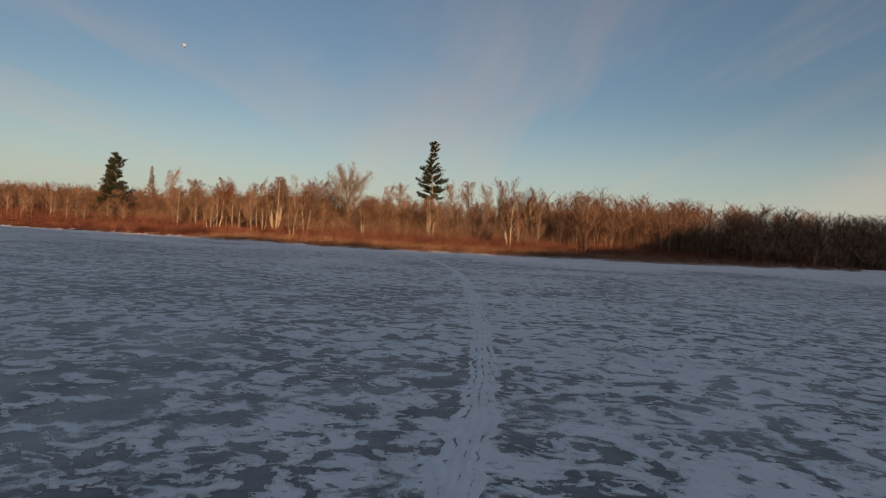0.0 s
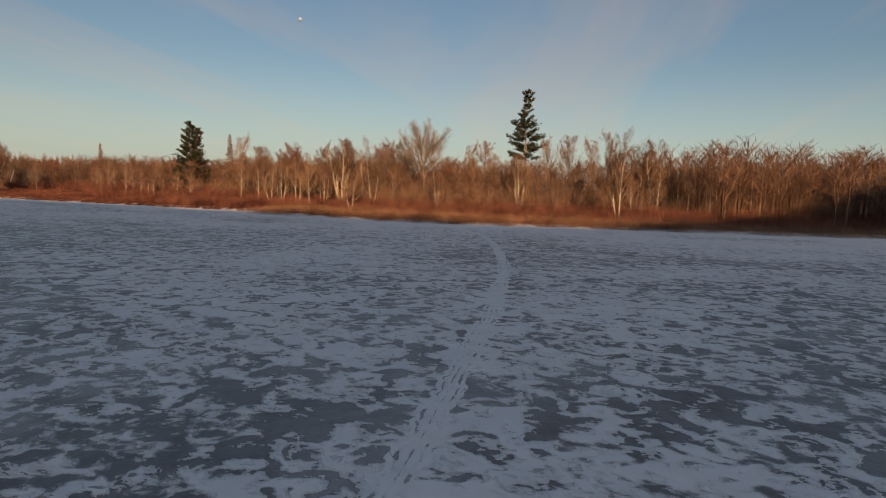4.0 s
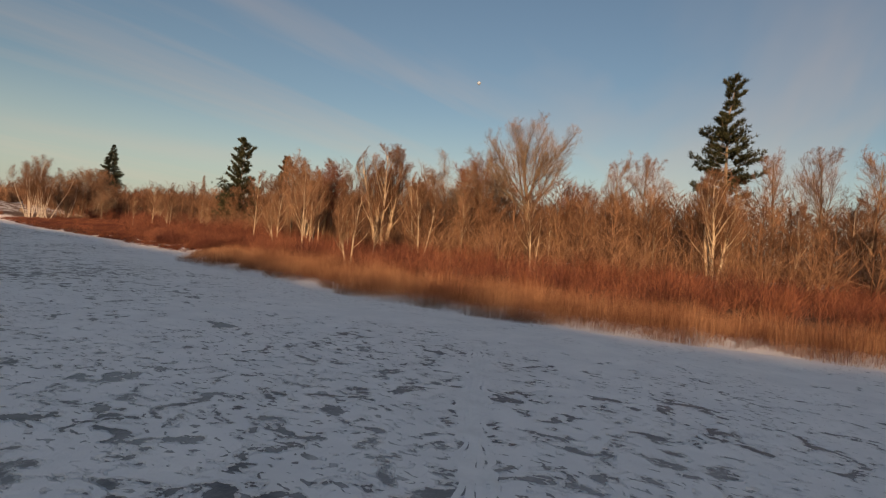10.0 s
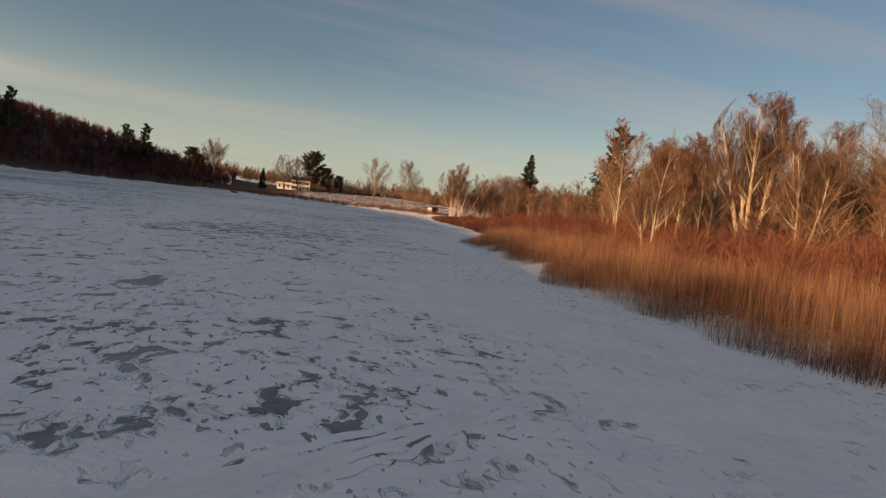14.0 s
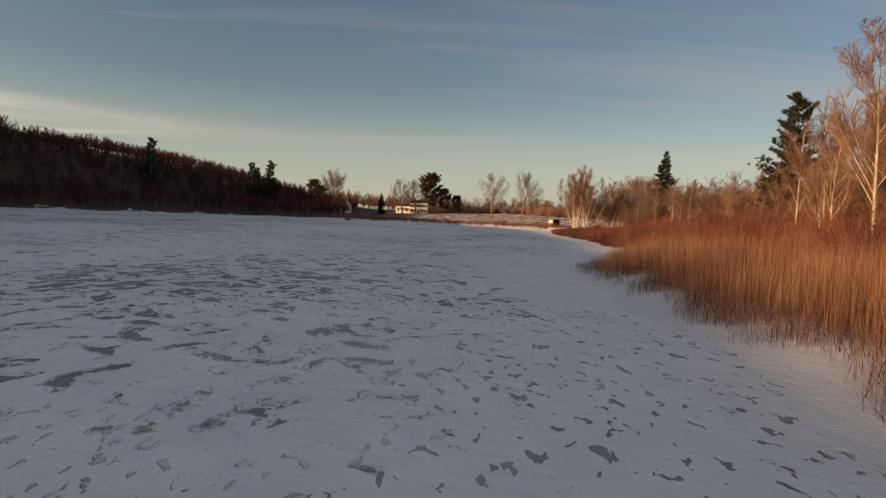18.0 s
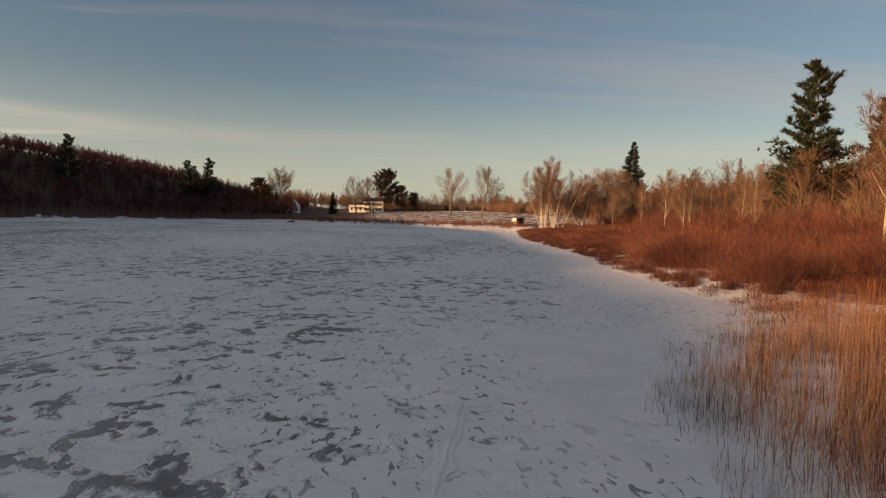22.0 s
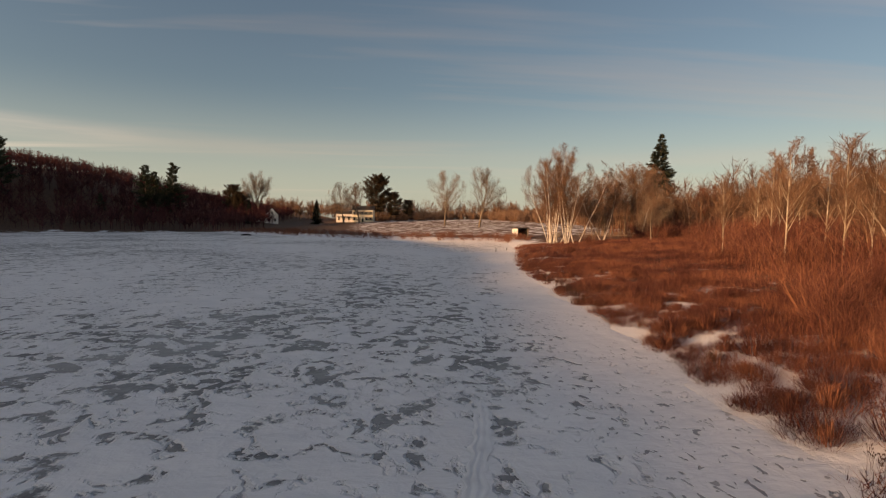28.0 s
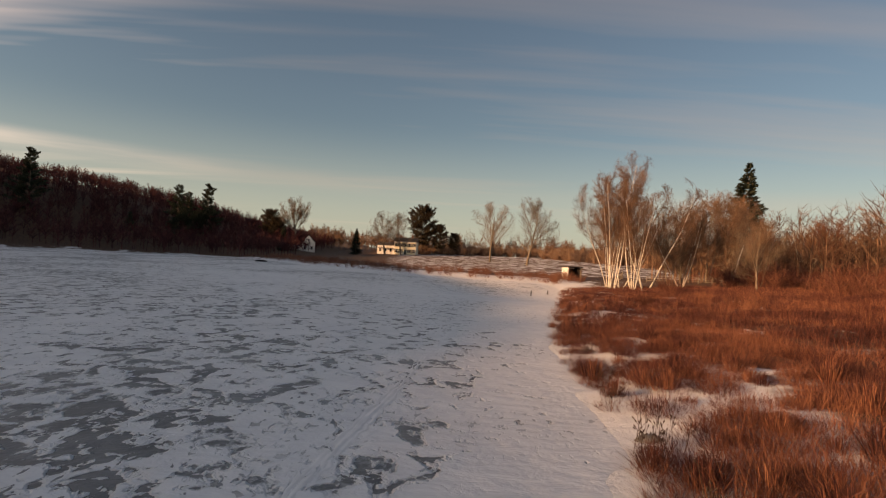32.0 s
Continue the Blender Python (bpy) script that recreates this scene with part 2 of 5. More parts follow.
def glass_material():
    m = bpy.data.materials.new("window_glass")
    m.use_nodes = True
    b = m.node_tree.nodes["Principled BSDF"]
    b.inputs["Base Color"].default_value, b.inputs["Roughness"].default_value = (0.02, 0.025, 0.03, 1), 0.05
    return m


GLASS = glass_material()


def ice_material():
    """Bare grey ice under wind-worn snow: snow where the noises and the nearness of the shore say so."""
    m = bpy.data.materials.new("snow_on_ice")
    m.use_nodes = True
    n, ln = m.node_tree.nodes, m.node_tree.links
    b = n["Principled BSDF"]
    geo = n.new("ShaderNodeNewGeometry")

    def noise_at(scale, detail, rough, distort, stretch=(1, 1, 1), turn=0.0):
        mp = n.new("ShaderNodeMapping"); mp.inputs["Scale"].default_value = stretch; mp.inputs["Rotation"].default_value = (0, 0, radians(turn))
        t = n.new("ShaderNodeTexNoise")
        t.inputs["Scale"].default_value, t.inputs["Detail"].default_value = scale, detail
        t.inputs["Roughness"].default_value, t.inputs["Distortion"].default_value = rough, distort
        ln.new(geo.outputs["Position"], mp.inputs[0]); ln.new(mp.outputs[0], t.inputs["Vector"])
        return t.outputs["Fac"]

    def calc(op, a, c, d=None):
        x = n.new("ShaderNodeMath"); x.operation = op
        for k, v in enumerate((a, c, d)):
            if v is None:
                continue
            if hasattr(v, "is_linked"):
                ln.new(v, x.inputs[k])
            else:
                x.inputs[k].default_value = v
        return x.outputs[0]

    def span(v, lo, hi, a=0.0, c=1.0, smooth=False):
        x = n.new("ShaderNodeMapRange")
        x.interpolation_type = "SMOOTHSTEP" if smooth else "LINEAR"
        for k, q in (("From Min", lo), ("From Max", hi), ("To Min", a), ("To Max", c)):
            x.inputs[k].default_value = q
        ln.new(v, x.inputs["Value"])
        return x.outputs[0]

    patch = noise_at(1.05, 3.0, 0.5, 1.1, (0.95, 1.05, 1), 8)
    flakes = noise_at(2.4, 3.0, 0.5, 0.8, (0.95, 1.1, 1), 14)
    crumbs = noise_at(4.6, 3.0, 0.55, 0.7, (0.85, 1.25, 1), -10)
    broad = noise_at(0.05, 3.0, 0.55, 0.6, (0.8, 1.2, 1), 20)
    at = n.new("ShaderNodeAttribute"); at.attribute_name = "shore"
    value = calc("MULTIPLY_ADD", flakes, 0.42, calc("MULTIPLY_ADD", crumbs, 0.30, patch))
    value = calc("MULTIPLY_ADD", broad, 0.62, value)
    value = calc("ADD", value, at.outputs["Fac"])
    snow = span(value, 1.140, 1.154, smooth=True)
    # thin worn snow that only veils the ice beside the full patches
    thin = span(value, 1.085, 1.12, 0.0, 1.0, True)
    thin = calc("MULTIPLY", thin, span(noise_at(0.35, 3.0, 0.5, 0.8), 0.44, 0.60, 0.05, 0.75, True))
    # wind-cut pits and old footprints, gathered in some stretches
    pits = span(noise_at(4.2, 2.5, 0.5, 0.6, (0.7, 1.25, 1), 12), 0.378, 0.354, smooth=True)
    stretch_of_pits = span(noise_at(0.10, 3.0, 0.55, 0.5), 0.44, 0.56, smooth=True)
    snow = calc("SUBTRACT", snow, calc("MULTIPLY", snow, calc("MULTIPLY", pits, calc("MULTIPLY", stretch_of_pits, 0.9))))
    frost = span(noise_at(0.16, 5.0, 0.6, 1.2), 0.40, 0.66, 0.0, 0.40, True)
    frost = calc("MAXIMUM", frost, thin)
    grain = noise_at(9.0, 5.0, 0.65, 0.0)
    tone = span(noise_at(0.6, 6.0, 0.65, 0.5), 0.3, 0.7)
    ice = n.new("ShaderNodeMixRGB"); ice.inputs[1].default_value, ice.inputs[2].default_value = (0.105, 0.102, 0.110, 1), (0.205, 0.202, 0.210, 1)
    ln.new(tone, ice.inputs[0])
    frosted = n.new("ShaderNodeMixRGB"); frosted.inputs[2].default_value = (0.56, 0.575, 0.59, 1)
    ln.new(frost, frosted.inputs[0]); ln.new(ice.outputs[0], frosted.inputs[1])
    white = n.new("ShaderNodeMixRGB"); white.inputs[1].default_value, white.inputs[2].default_value = (0.80, 0.81, 0.825, 1), (0.92, 0.92, 0.925, 1)
    ln.new(tone, white.inputs[0])
    all_ = n.new("ShaderNodeMixRGB")
    ln.new(snow, all_.inputs[0]); ln.new(frosted.outputs[0], all_.inputs[1]); ln.new(white.outputs[0], all_.inputs[2])
    ln.new(all_.outputs[0], b.inputs["Base Color"])
    ln.new(span(snow, 0, 1, 0.42, 0.9), b.inputs["Roughness"])
    b.inputs["Specular IOR Level"].default_value = 0.3
    lumps = noise_at(1.7, 4.0, 0.6, 0.4, (1.3, 0.8, 1), 30)
    ridges = noise_at(0.8, 4.0, 0.55, 0.6, (0.8, 1.25, 1), 12)
    h = calc("MULTIPLY_ADD", lumps, 0.8, calc("MULTIPLY_ADD", grain, 0.03, calc("MULTIPLY_ADD", span(value, 1.13, 1.23), 0.8, calc("MULTIPLY_ADD", ridges, 0.5, snow))))
    bp = n.new("ShaderNodeBump"); bp.inputs["Strength"].default_value, bp.inputs["Distance"].default_value = 0.95, 0.09
    ln.new(h, bp.inputs["Height"]); ln.new(bp.outputs[0], b.inputs["Normal"])
    return m


def land_material():
    """Leaf litter and dead grass with snow lying in patches; the attribute 'snow' says how much."""
    m = bpy.data.materials.new("snowy_woodland_floor")
    m.use_nodes = True
    n, ln = m.node_tree.nodes, m.node_tree.links
    b = n["Principled BSDF"]
    geo = n.new("ShaderNodeNewGeometry")

    def noise_at(scale, detail, rough, stretch=(1, 1, 1)):
        mp = n.new("ShaderNodeMapping"); mp.inputs["Scale"].default_value = stretch
        t = n.new("ShaderNodeTexNoise")
        t.inputs["Scale"].default_value, t.inputs["Detail"].default_value, t.inputs["Roughness"].default_value = scale, detail, rough
        ln.new(geo.outputs["Position"], mp.inputs[0]); ln.new(mp.outputs[0], t.inputs["Vector"])
        return t.outputs["Fac"]

    litter = n.new("ShaderNodeValToRGB")
    for e, p, c in zip((litter.color_ramp.elements[0], litter.color_ramp.elements[1]), (0.35, 0.7), ((0.055, 0.026, 0.016, 1), (0.17, 0.085, 0.045, 1))):
        e.position, e.color = p, c
    ln.new(noise_at(1.3, 6, 0.7), litter.inputs[0])
    at = n.new("ShaderNodeAttribute"); at.attribute_name = "snow"
    add = n.new("ShaderNodeMath"); add.operation = "ADD"
    ln.new(noise_at(0.28, 6, 0.62, (1.0, 1.0, 0.2)), add.inputs[0]); ln.new(at.outputs["Fac"], add.inputs[1])
    mask = n.new("ShaderNodeMapRange"); mask.interpolation_type = "SMOOTHSTEP"
    mask.inputs["From Min"].default_value, mask.inputs["From Max"].default_value = 0.94, 1.06
    ln.new(add.outputs[0], mask.inputs["Value"])
    mix = n.new("ShaderNodeMixRGB"); mix.inputs[2].default_value = (0.76, 0.77, 0.79, 1)
    ln.new(mask.outputs[0], mix.inputs[0]); ln.new(litter.outputs[0], mix.inputs[1])
    ln.new(mix.outputs[0], b.inputs["Base Color"])
    b.inputs["Roughness"].default_value = 0.9
    bp = n.new("ShaderNodeBump"); bp.inputs["Strength"].default_value, bp.inputs["Distance"].default_value = 0.8, 0.12
    ln.new(noise_at(2.2, 7, 0.65), bp.inputs["Height"]); ln.new(bp.outputs[0], b.inputs["Normal"])
    return m


# ---- the lie of the land ----
SHORE = [(-203, 158), (-190, 158), (-168, 153.5), (-148, 148), (-127, 142), (-112, 139.5), (-104, 138), (-95, 137), (-83, 134.5), (-76, 132.2), (-68, 131),
         (-59, 129.5), (-53, 124.5), (-50, 120.8), (-46, 119.3), (-40, 118.2), (-30, 116.8), (-24, 115), (-10, 115.8), (0, 117.6), (14, 120), (30, 121),
         (45, 124), (70, 134), (100, 148), (140, 160), (215, 170), (240, 120), (230, 0), (160, -60), (0, -75), (-120, -70), (-225, -45), (-252, -8),
         (-276, 15), (-300, 40), (-316, 60), (-302, 80), (-272, 98), (-246, 109), (-222, 128), (-208, 146)]


def inland(x, y):
    """Metres from the lake's edge: above zero on land, below on the ice."""
    x, y = np.asarray(x, float), np.asarray(y, float)
    best, inside = np.full(x.shape, 1e9), np.zeros(x.shape, bool)
    for (ax, ay), (bx, by) in zip(SHORE, SHORE[1:] + SHORE[:1]):
        dx, dy = bx - ax, by - ay
        f = np.clip(((x - ax) * dx + (y - ay) * dy) / (dx * dx + dy * dy), 0, 1)
        best = np.minimum(best, np.hypot(x - ax - f * dx, y - ay - f * dy))
        if ay != by:
            cross = (ay > y) != (by > y)
            inside ^= cross & (x < ax + (y - ay) * dx / dy)
    return np.where(inside, -best, best)


def ease(v):
    v = np.clip(v, 0, 1)
    return v * v * (3 - 2 * v)


def ripple(x, y, k=1.0):
    return np.sin(x * 0.9 * k + 1.3 * np.sin(y * 0.37 * k)) * np.sin(y * 0.8 * k + 1.7 * np.sin(x * 0.29 * k))


def land_height(x, y):
    x, y = np.asarray(x, float), np.asarray(y, float)
    d = inland(x, y) + 0.5 * ripple(x, y, 0.7) + 0.25 * ripple(x, y, 2.1)
    dd = np.maximum(d, 0)
    woods = 0.30 * ease(d / 2.5) + 0.055 * np.minimum(dd, 70) + 0.012 * np.maximum(dd - 70, 0).clip(0, 400)
    meadow = 0.7 * ease(d / 5) + 0.02 * np.minimum(dd, 60) + 0.05 * np.clip(dd - 60, 0, 110) + 0.008 * np.clip(dd - 170, 0, 400)
    f = ease((x + 225) / 60) * ease((y - 60) / 40)
    h = woods * f + meadow * (1 - f)
    h = h + 28 * ease((105 - y) / 170) * ease(dd / 80) * ease((-x - 190) / 60)
    # unseen ridge in the south, added and shaped to shade ice and eastern wood
    shade_crest = np.interp(x, [-600, -350, -265, -150, -70, -40, -3, 24, 54, 84, 110, 138, 170, 260, 600], [43, 46, 57, 63.3, 65.6, 64.8, 63.1, 61.3, 59.2, 58.6, 61.6, 68, 81, 99, 92])
    shade_crest = shade_crest + 0.3 * ripple(x, y, 0.12) + 0.25 * np.sin(x * 0.31)
    south = shade_crest * ease((-72 - y) / 42)
    h = np.maximum(h, np.where(y < -72, south, 0)) + np.where(d > 0, 0.09 * ripple(x, y, 1.3) * ease(d / 3), 0)
    return np.where(d > 0, h, -0.7 * ease(-d / 3))


def spaced(lo, hi, step, far, grow=1.22):
    inner = np.arange(lo, hi + step / 2, step)
    out, w, s = [], 0.0, step
    while w < far:
        s *= grow
        w += s
        out.append(w)
    out = np.array(out)
    return np.r_[(lo - out)[::-1], inner, hi + out]


def grid_object(name, xs, ys, height, mat, attrs=()):
    gx, gy = np.meshgrid(xs, ys)
    gz = height(gx, gy)
    nx, ny = len(xs), len(ys)
    idx = np.arange(nx * ny).reshape(ny, nx)
    faces = np.stack([idx[:-1, :-1], idx[:-1, 1:], idx[1:, 1:], idx[1:, :-1]], -1).reshape(-1, 4)
    me = bpy.data.meshes.new(name)
    me.from_pydata(np.stack([gx, gy, gz], -1).reshape(-1, 3).tolist(), [], faces.tolist())
    me.polygons.foreach_set("use_smooth", np.ones(len(faces), bool))
    for key, values in attrs:
        a = me.attributes.new(key, "FLOAT", "POINT")
        a.data.foreach_set("value", values(gx, gy).ravel().astype(np.float32))
    me.materials.append(mat)
    return new(name, me)


def snow_cover(x, y):
    d = inland(x, y)
    shore = 0.50 - 0.02 * np.clip(d, 0, 10) + 0.10 * ease((-x - 62) / 25) * ease((22 - d) / 12) + 0.30 * ease((5 - d) / 4)
    west = 0.47 * ease((-x - 205) / 25) * ease((y - 105) / 25)
    road = 0.25 * np.exp(-((d - 46) / 5.0) ** 2) * ease((x + 40) / 30)
    return np.maximum(shore, west) + road - 0.3 * ease((100 - y) / 40)


ground = tagged(grid_object("ground", spaced(-255, 125, 1.9, 2600), spaced(96, 200, 1.3, 2600), land_height, land_material(), [("snow", snow_cover)]),
                "leaf-strewn woodland floor with patches of old snow", "ground", kind="structure")


def shore_snow(x, y):
    """How much more snow lies near the shore than out on the lake."""
    d = -inland(x, y) + 2.0 * ripple(x, y, 0.11)
    reach = np.interp(x, [-95, -60], [3.5, 9])
    near = 0.20 * ease((reach - d) / reach) * ease((140 - x) / 60)
    mid = 0.105 * ease((y - 72) / 32) * ease((75 - d) / 30) * np.interp(x, [-72, -48], [0.7, 1])
    return near + mid + 0.012


lake = tagged(grid_object("lake_ice", spaced(-310, 250, 2.2, 30), spaced(-80, 205, 2.2, 30), lambda x, y: 0.012 * ripple(x, y, 0.5), ice_material(), [("shore", shore_snow)]),
              "frozen grey lake ice under wind-worn patches of snow", "ice", kind="structure")

# ---- mesh helpers ----


class Shape:
    """Vertices and faces gathered into one mesh."""

    def __init__(self):
        self.v, self.f = [], []

    def tube(self, pts, radii, sides, closed=True):
        first = len(self.v)
        for k, (p, r) in enumerate(zip(pts, radii)):
            a = pts[min(k + 1, len(pts) - 1)] - pts[max(k - 1, 0)]
            a.normalize()
            u = a.orthogonal().normalized()
            w = a.cross(u)
            for s in range(sides):
                q = 2 * math.pi * s / sides
                self.v.append(p + (u * math.cos(q) + w * math.sin(q)) * r)
        for k in range(len(pts) - 1):
            for s in range(sides):
                i, j = first + k * sides + s, first + k * sides + (s + 1) % sides
                self.f.append((i, j, j + sides, i + sides))
        if closed:
            self.f.append(tuple(first + (len(pts) - 1) * sides + s for s in range(sides)))

    def spike(self, p, d, length, r):
        u = d.orthogonal().normalized() * r
        w = d.cross(u)
        i = len(self.v)
        self.v += [p + u, p - u * 0.5 + w * 0.87, p - u * 0.5 - w * 0.87, p + d * length]
        self.f += [(i, i + 1, i + 3), (i + 1, i + 2, i + 3), (i + 2, i, i + 3)]

    def blade(self, p, d, length, width, side):
        i = len(self.v)
        self.v += [p - side * width, p + side * width, p + d * length]
        self.f.append((i, i + 1, i + 2))

    def twig(self, rng, p, d, length, w0=1.0):
        """A thin shoot with two side shoots."""
        for k in range(3):
            w = d.cross(Vector((rng.gauss(0, 1), rng.gauss(0, 1), rng.gauss(0, 1)))).normalized()
            self.blade(p, d, length, (0.0085 if k == 0 else 0.0065) * w0, w)
            if k < 2:
                q = p + d * length * rng.uniform(0.2, 0.6)
                e = (d + Vector((rng.gauss(0, 0.45), rng.gauss(0, 0.45), rng.gauss(0.05, 0.3)))).normalized()
                p, d, length = q, e, length * 0.62

    def box(self, lo, hi):
        i = len(self.v)
        for z in (lo[2], hi[2]):
            self.v += [Vector((lo[0], lo[1], z)), Vector((hi[0], lo[1], z)), Vector((hi[0], hi[1], z)), Vector((lo[0], hi[1], z))]
        self.f += [(i + 3, i + 2, i + 1, i), (i + 4, i + 5, i + 6, i + 7)]
        self.f += [(i + k, i + (k + 1) % 4, i + 4 + (k + 1) % 4, i + 4 + k) for k in range(4)]

    def mesh(self, name, mat, smooth=False):
        me = bpy.data.meshes.new(name)
        me.from_pydata([tuple(p) for p in self.v], [], self.f)
        if smooth:
            me.polygons.foreach_set("use_smooth", np.ones(len(self.f), bool))
        me.materials.append(mat)
        return me


def part(name, shape, mat, parent, label="", smooth=False):
    ob = new(name, shape.mesh(name, mat, smooth))
    ob.parent = parent
    if label:
        tagged(ob, label)
    return ob


def block(lo, hi, bevel=0.0):
    """A box with chamfered edges."""
    s = Shape()
    if not bevel:
        s.box(lo, hi)
        return s
    bm = bmesh.new()
    bmesh.ops.create_cube(bm, size=1)
    size = [h - l for l, h in zip(lo, hi)]
    for v in bm.verts:
        v.co = Vector([l + (c + 0.5) * w for l, c, w in zip(lo, v.co, size)])
    bmesh.ops.bevel(bm, geom=bm.edges[:], offset=bevel, segments=1, affect="EDGES")
    bm.verts.index_update()
    s.v = [v.co.copy() for v in bm.verts]
    s.f = [tuple(v.index for v in f.verts) for f in bm.faces]
    bm.free()
    return s


def around(rng, d, lo, hi):
    """A direction that leaves d by lo to hi degrees."""
    u = d.orthogonal().normalized()
    w = d.cross(u)
    q, a = rng.uniform(0, 2 * math.pi), radians(rng.uniform(lo, hi))
    return (d * math.cos(a) + (u * math.cos(q) + w * math.sin(q)) * math.sin(a)).normalized()


def grow(rng, wood, crown, p, d, length, r, level, top, spec, thick=1.0, barked=2):
    """A stem with its limbs, branches and twigs. spec: per level the count, spread, share of length, lift, wander."""
    count, lo, hi, share, lift, wander, start = spec[level]
    n = (8, 5, 3, 2)[level]
    pts, rad, dirs = [p.copy()], [r], [d.copy()]
    for k in range(n):
        d = (d + Vector((rng.gauss(0, wander), rng.gauss(0, wander), lift + rng.gauss(0, wander * 0.5)))).normalized()
        p = p + d * (length / n)
        pts.append(p.copy()); dirs.append(d.copy())
        rad.append(max(r * (1 - 0.82 * (k + 1) / n), 0.006))
    (wood if level < barked else crown).tube(pts, rad, (9, 5, 3, 3)[level], closed=False)
    for c in range(count):
        f = start + (1 - start) * (c + rng.random()) / count
        k = min(int(f * n), n - 1)
        q = pts[k].lerp(pts[k + 1], f * n - k)
        e = around(rng, dirs[k + 1], lo, hi)
        e = (e + Vector((0, 0, 0.34 if level else 0.05))).normalized()
        size = length * share * rng.uniform(0.65, 1.2) * (1.15 - 0.6 * f)
        if level + 1 < top:
            grow(rng, wood, crown, q, e, size, max(rad[k] * 0.38, 0.009), level + 1, top, spec, thick, barked)
        else:
            crown.twig(rng, q, e, size * 1.3, thick)


def bare_tree(name, seed, h, r, bark, twig, label, stems=1, lean=0.1, spec=None, group="", stem=0.72, thick=1.0, dome=(0.56, 0.44, 0.30), barked=2):
    """A leafless tree; dome: where its crown begins to round off, and the crown's half height and half width, as shares of its height."""
    rng = random.Random(seed)
    wood, crown = Shape(), Shape()
    for s in range(stems):
        q = 2 * math.pi * (s + rng.random() * 0.6) / stems
        tilt = lean * (0.5 + rng.random()) if stems > 1 else lean * rng.random()
        d = Vector((math.cos(q) * tilt, math.sin(q) * tilt, 1)).normalized()
        p = Vector((math.cos(q), math.sin(q), 0)) * (0.22 * (stems > 1)) - Vector((0, 0, 0.3))
        grow(rng, wood, crown, p, d, h * stem * (1 if s == 0 else rng.uniform(0.72, 1)), r * (1 if stems == 1 else 0.75), 0, 3, spec, thick, barked)
    high = max(v.z for v in crown.v)
    middle, tall, wide = (h * k for k in dome)
    for shape in (wood, crown):
        for v in shape.v:
            v.z *= h / high * 1.06
            over = v.z - middle
            r = math.sqrt((v.x * v.x + v.y * v.y) / (wide * wide) + max(0, over) ** 2 / (tall * tall))
            if r > 0.7:
                k = (0.7 + 0.3 * math.tanh((r - 0.7) / 0.3)) / r
                v.x, v.y = v.x * k, v.y * k
                if over > 0:
                    v.z = middle + over * k
    ob = new(name)
    part("trunk", wood, bark, ob, smooth=True)
    part("crown", crown, twig, ob)
    return tagged(ob, label, "tree", group)


def set_down(ob, x, y, turn=0.0, scale=1.0, sink=0.05, z=None):
    z = float(land_height(x, y)) - sink if z is None else z
    ob.matrix_basis = Matrix.Translation((x, y, z)) @ Matrix.Rotation(turn, 4, "Z") @ Matrix.Scale(scale, 4)
    return ob


def repeat(ob, x, y, turn=0.0, scale=1.0, sink=0.05, z=None):
    c = copy_thing(ob, Matrix.Identity(4))
    return set_down(c, x, y, turn, scale, sink, z)


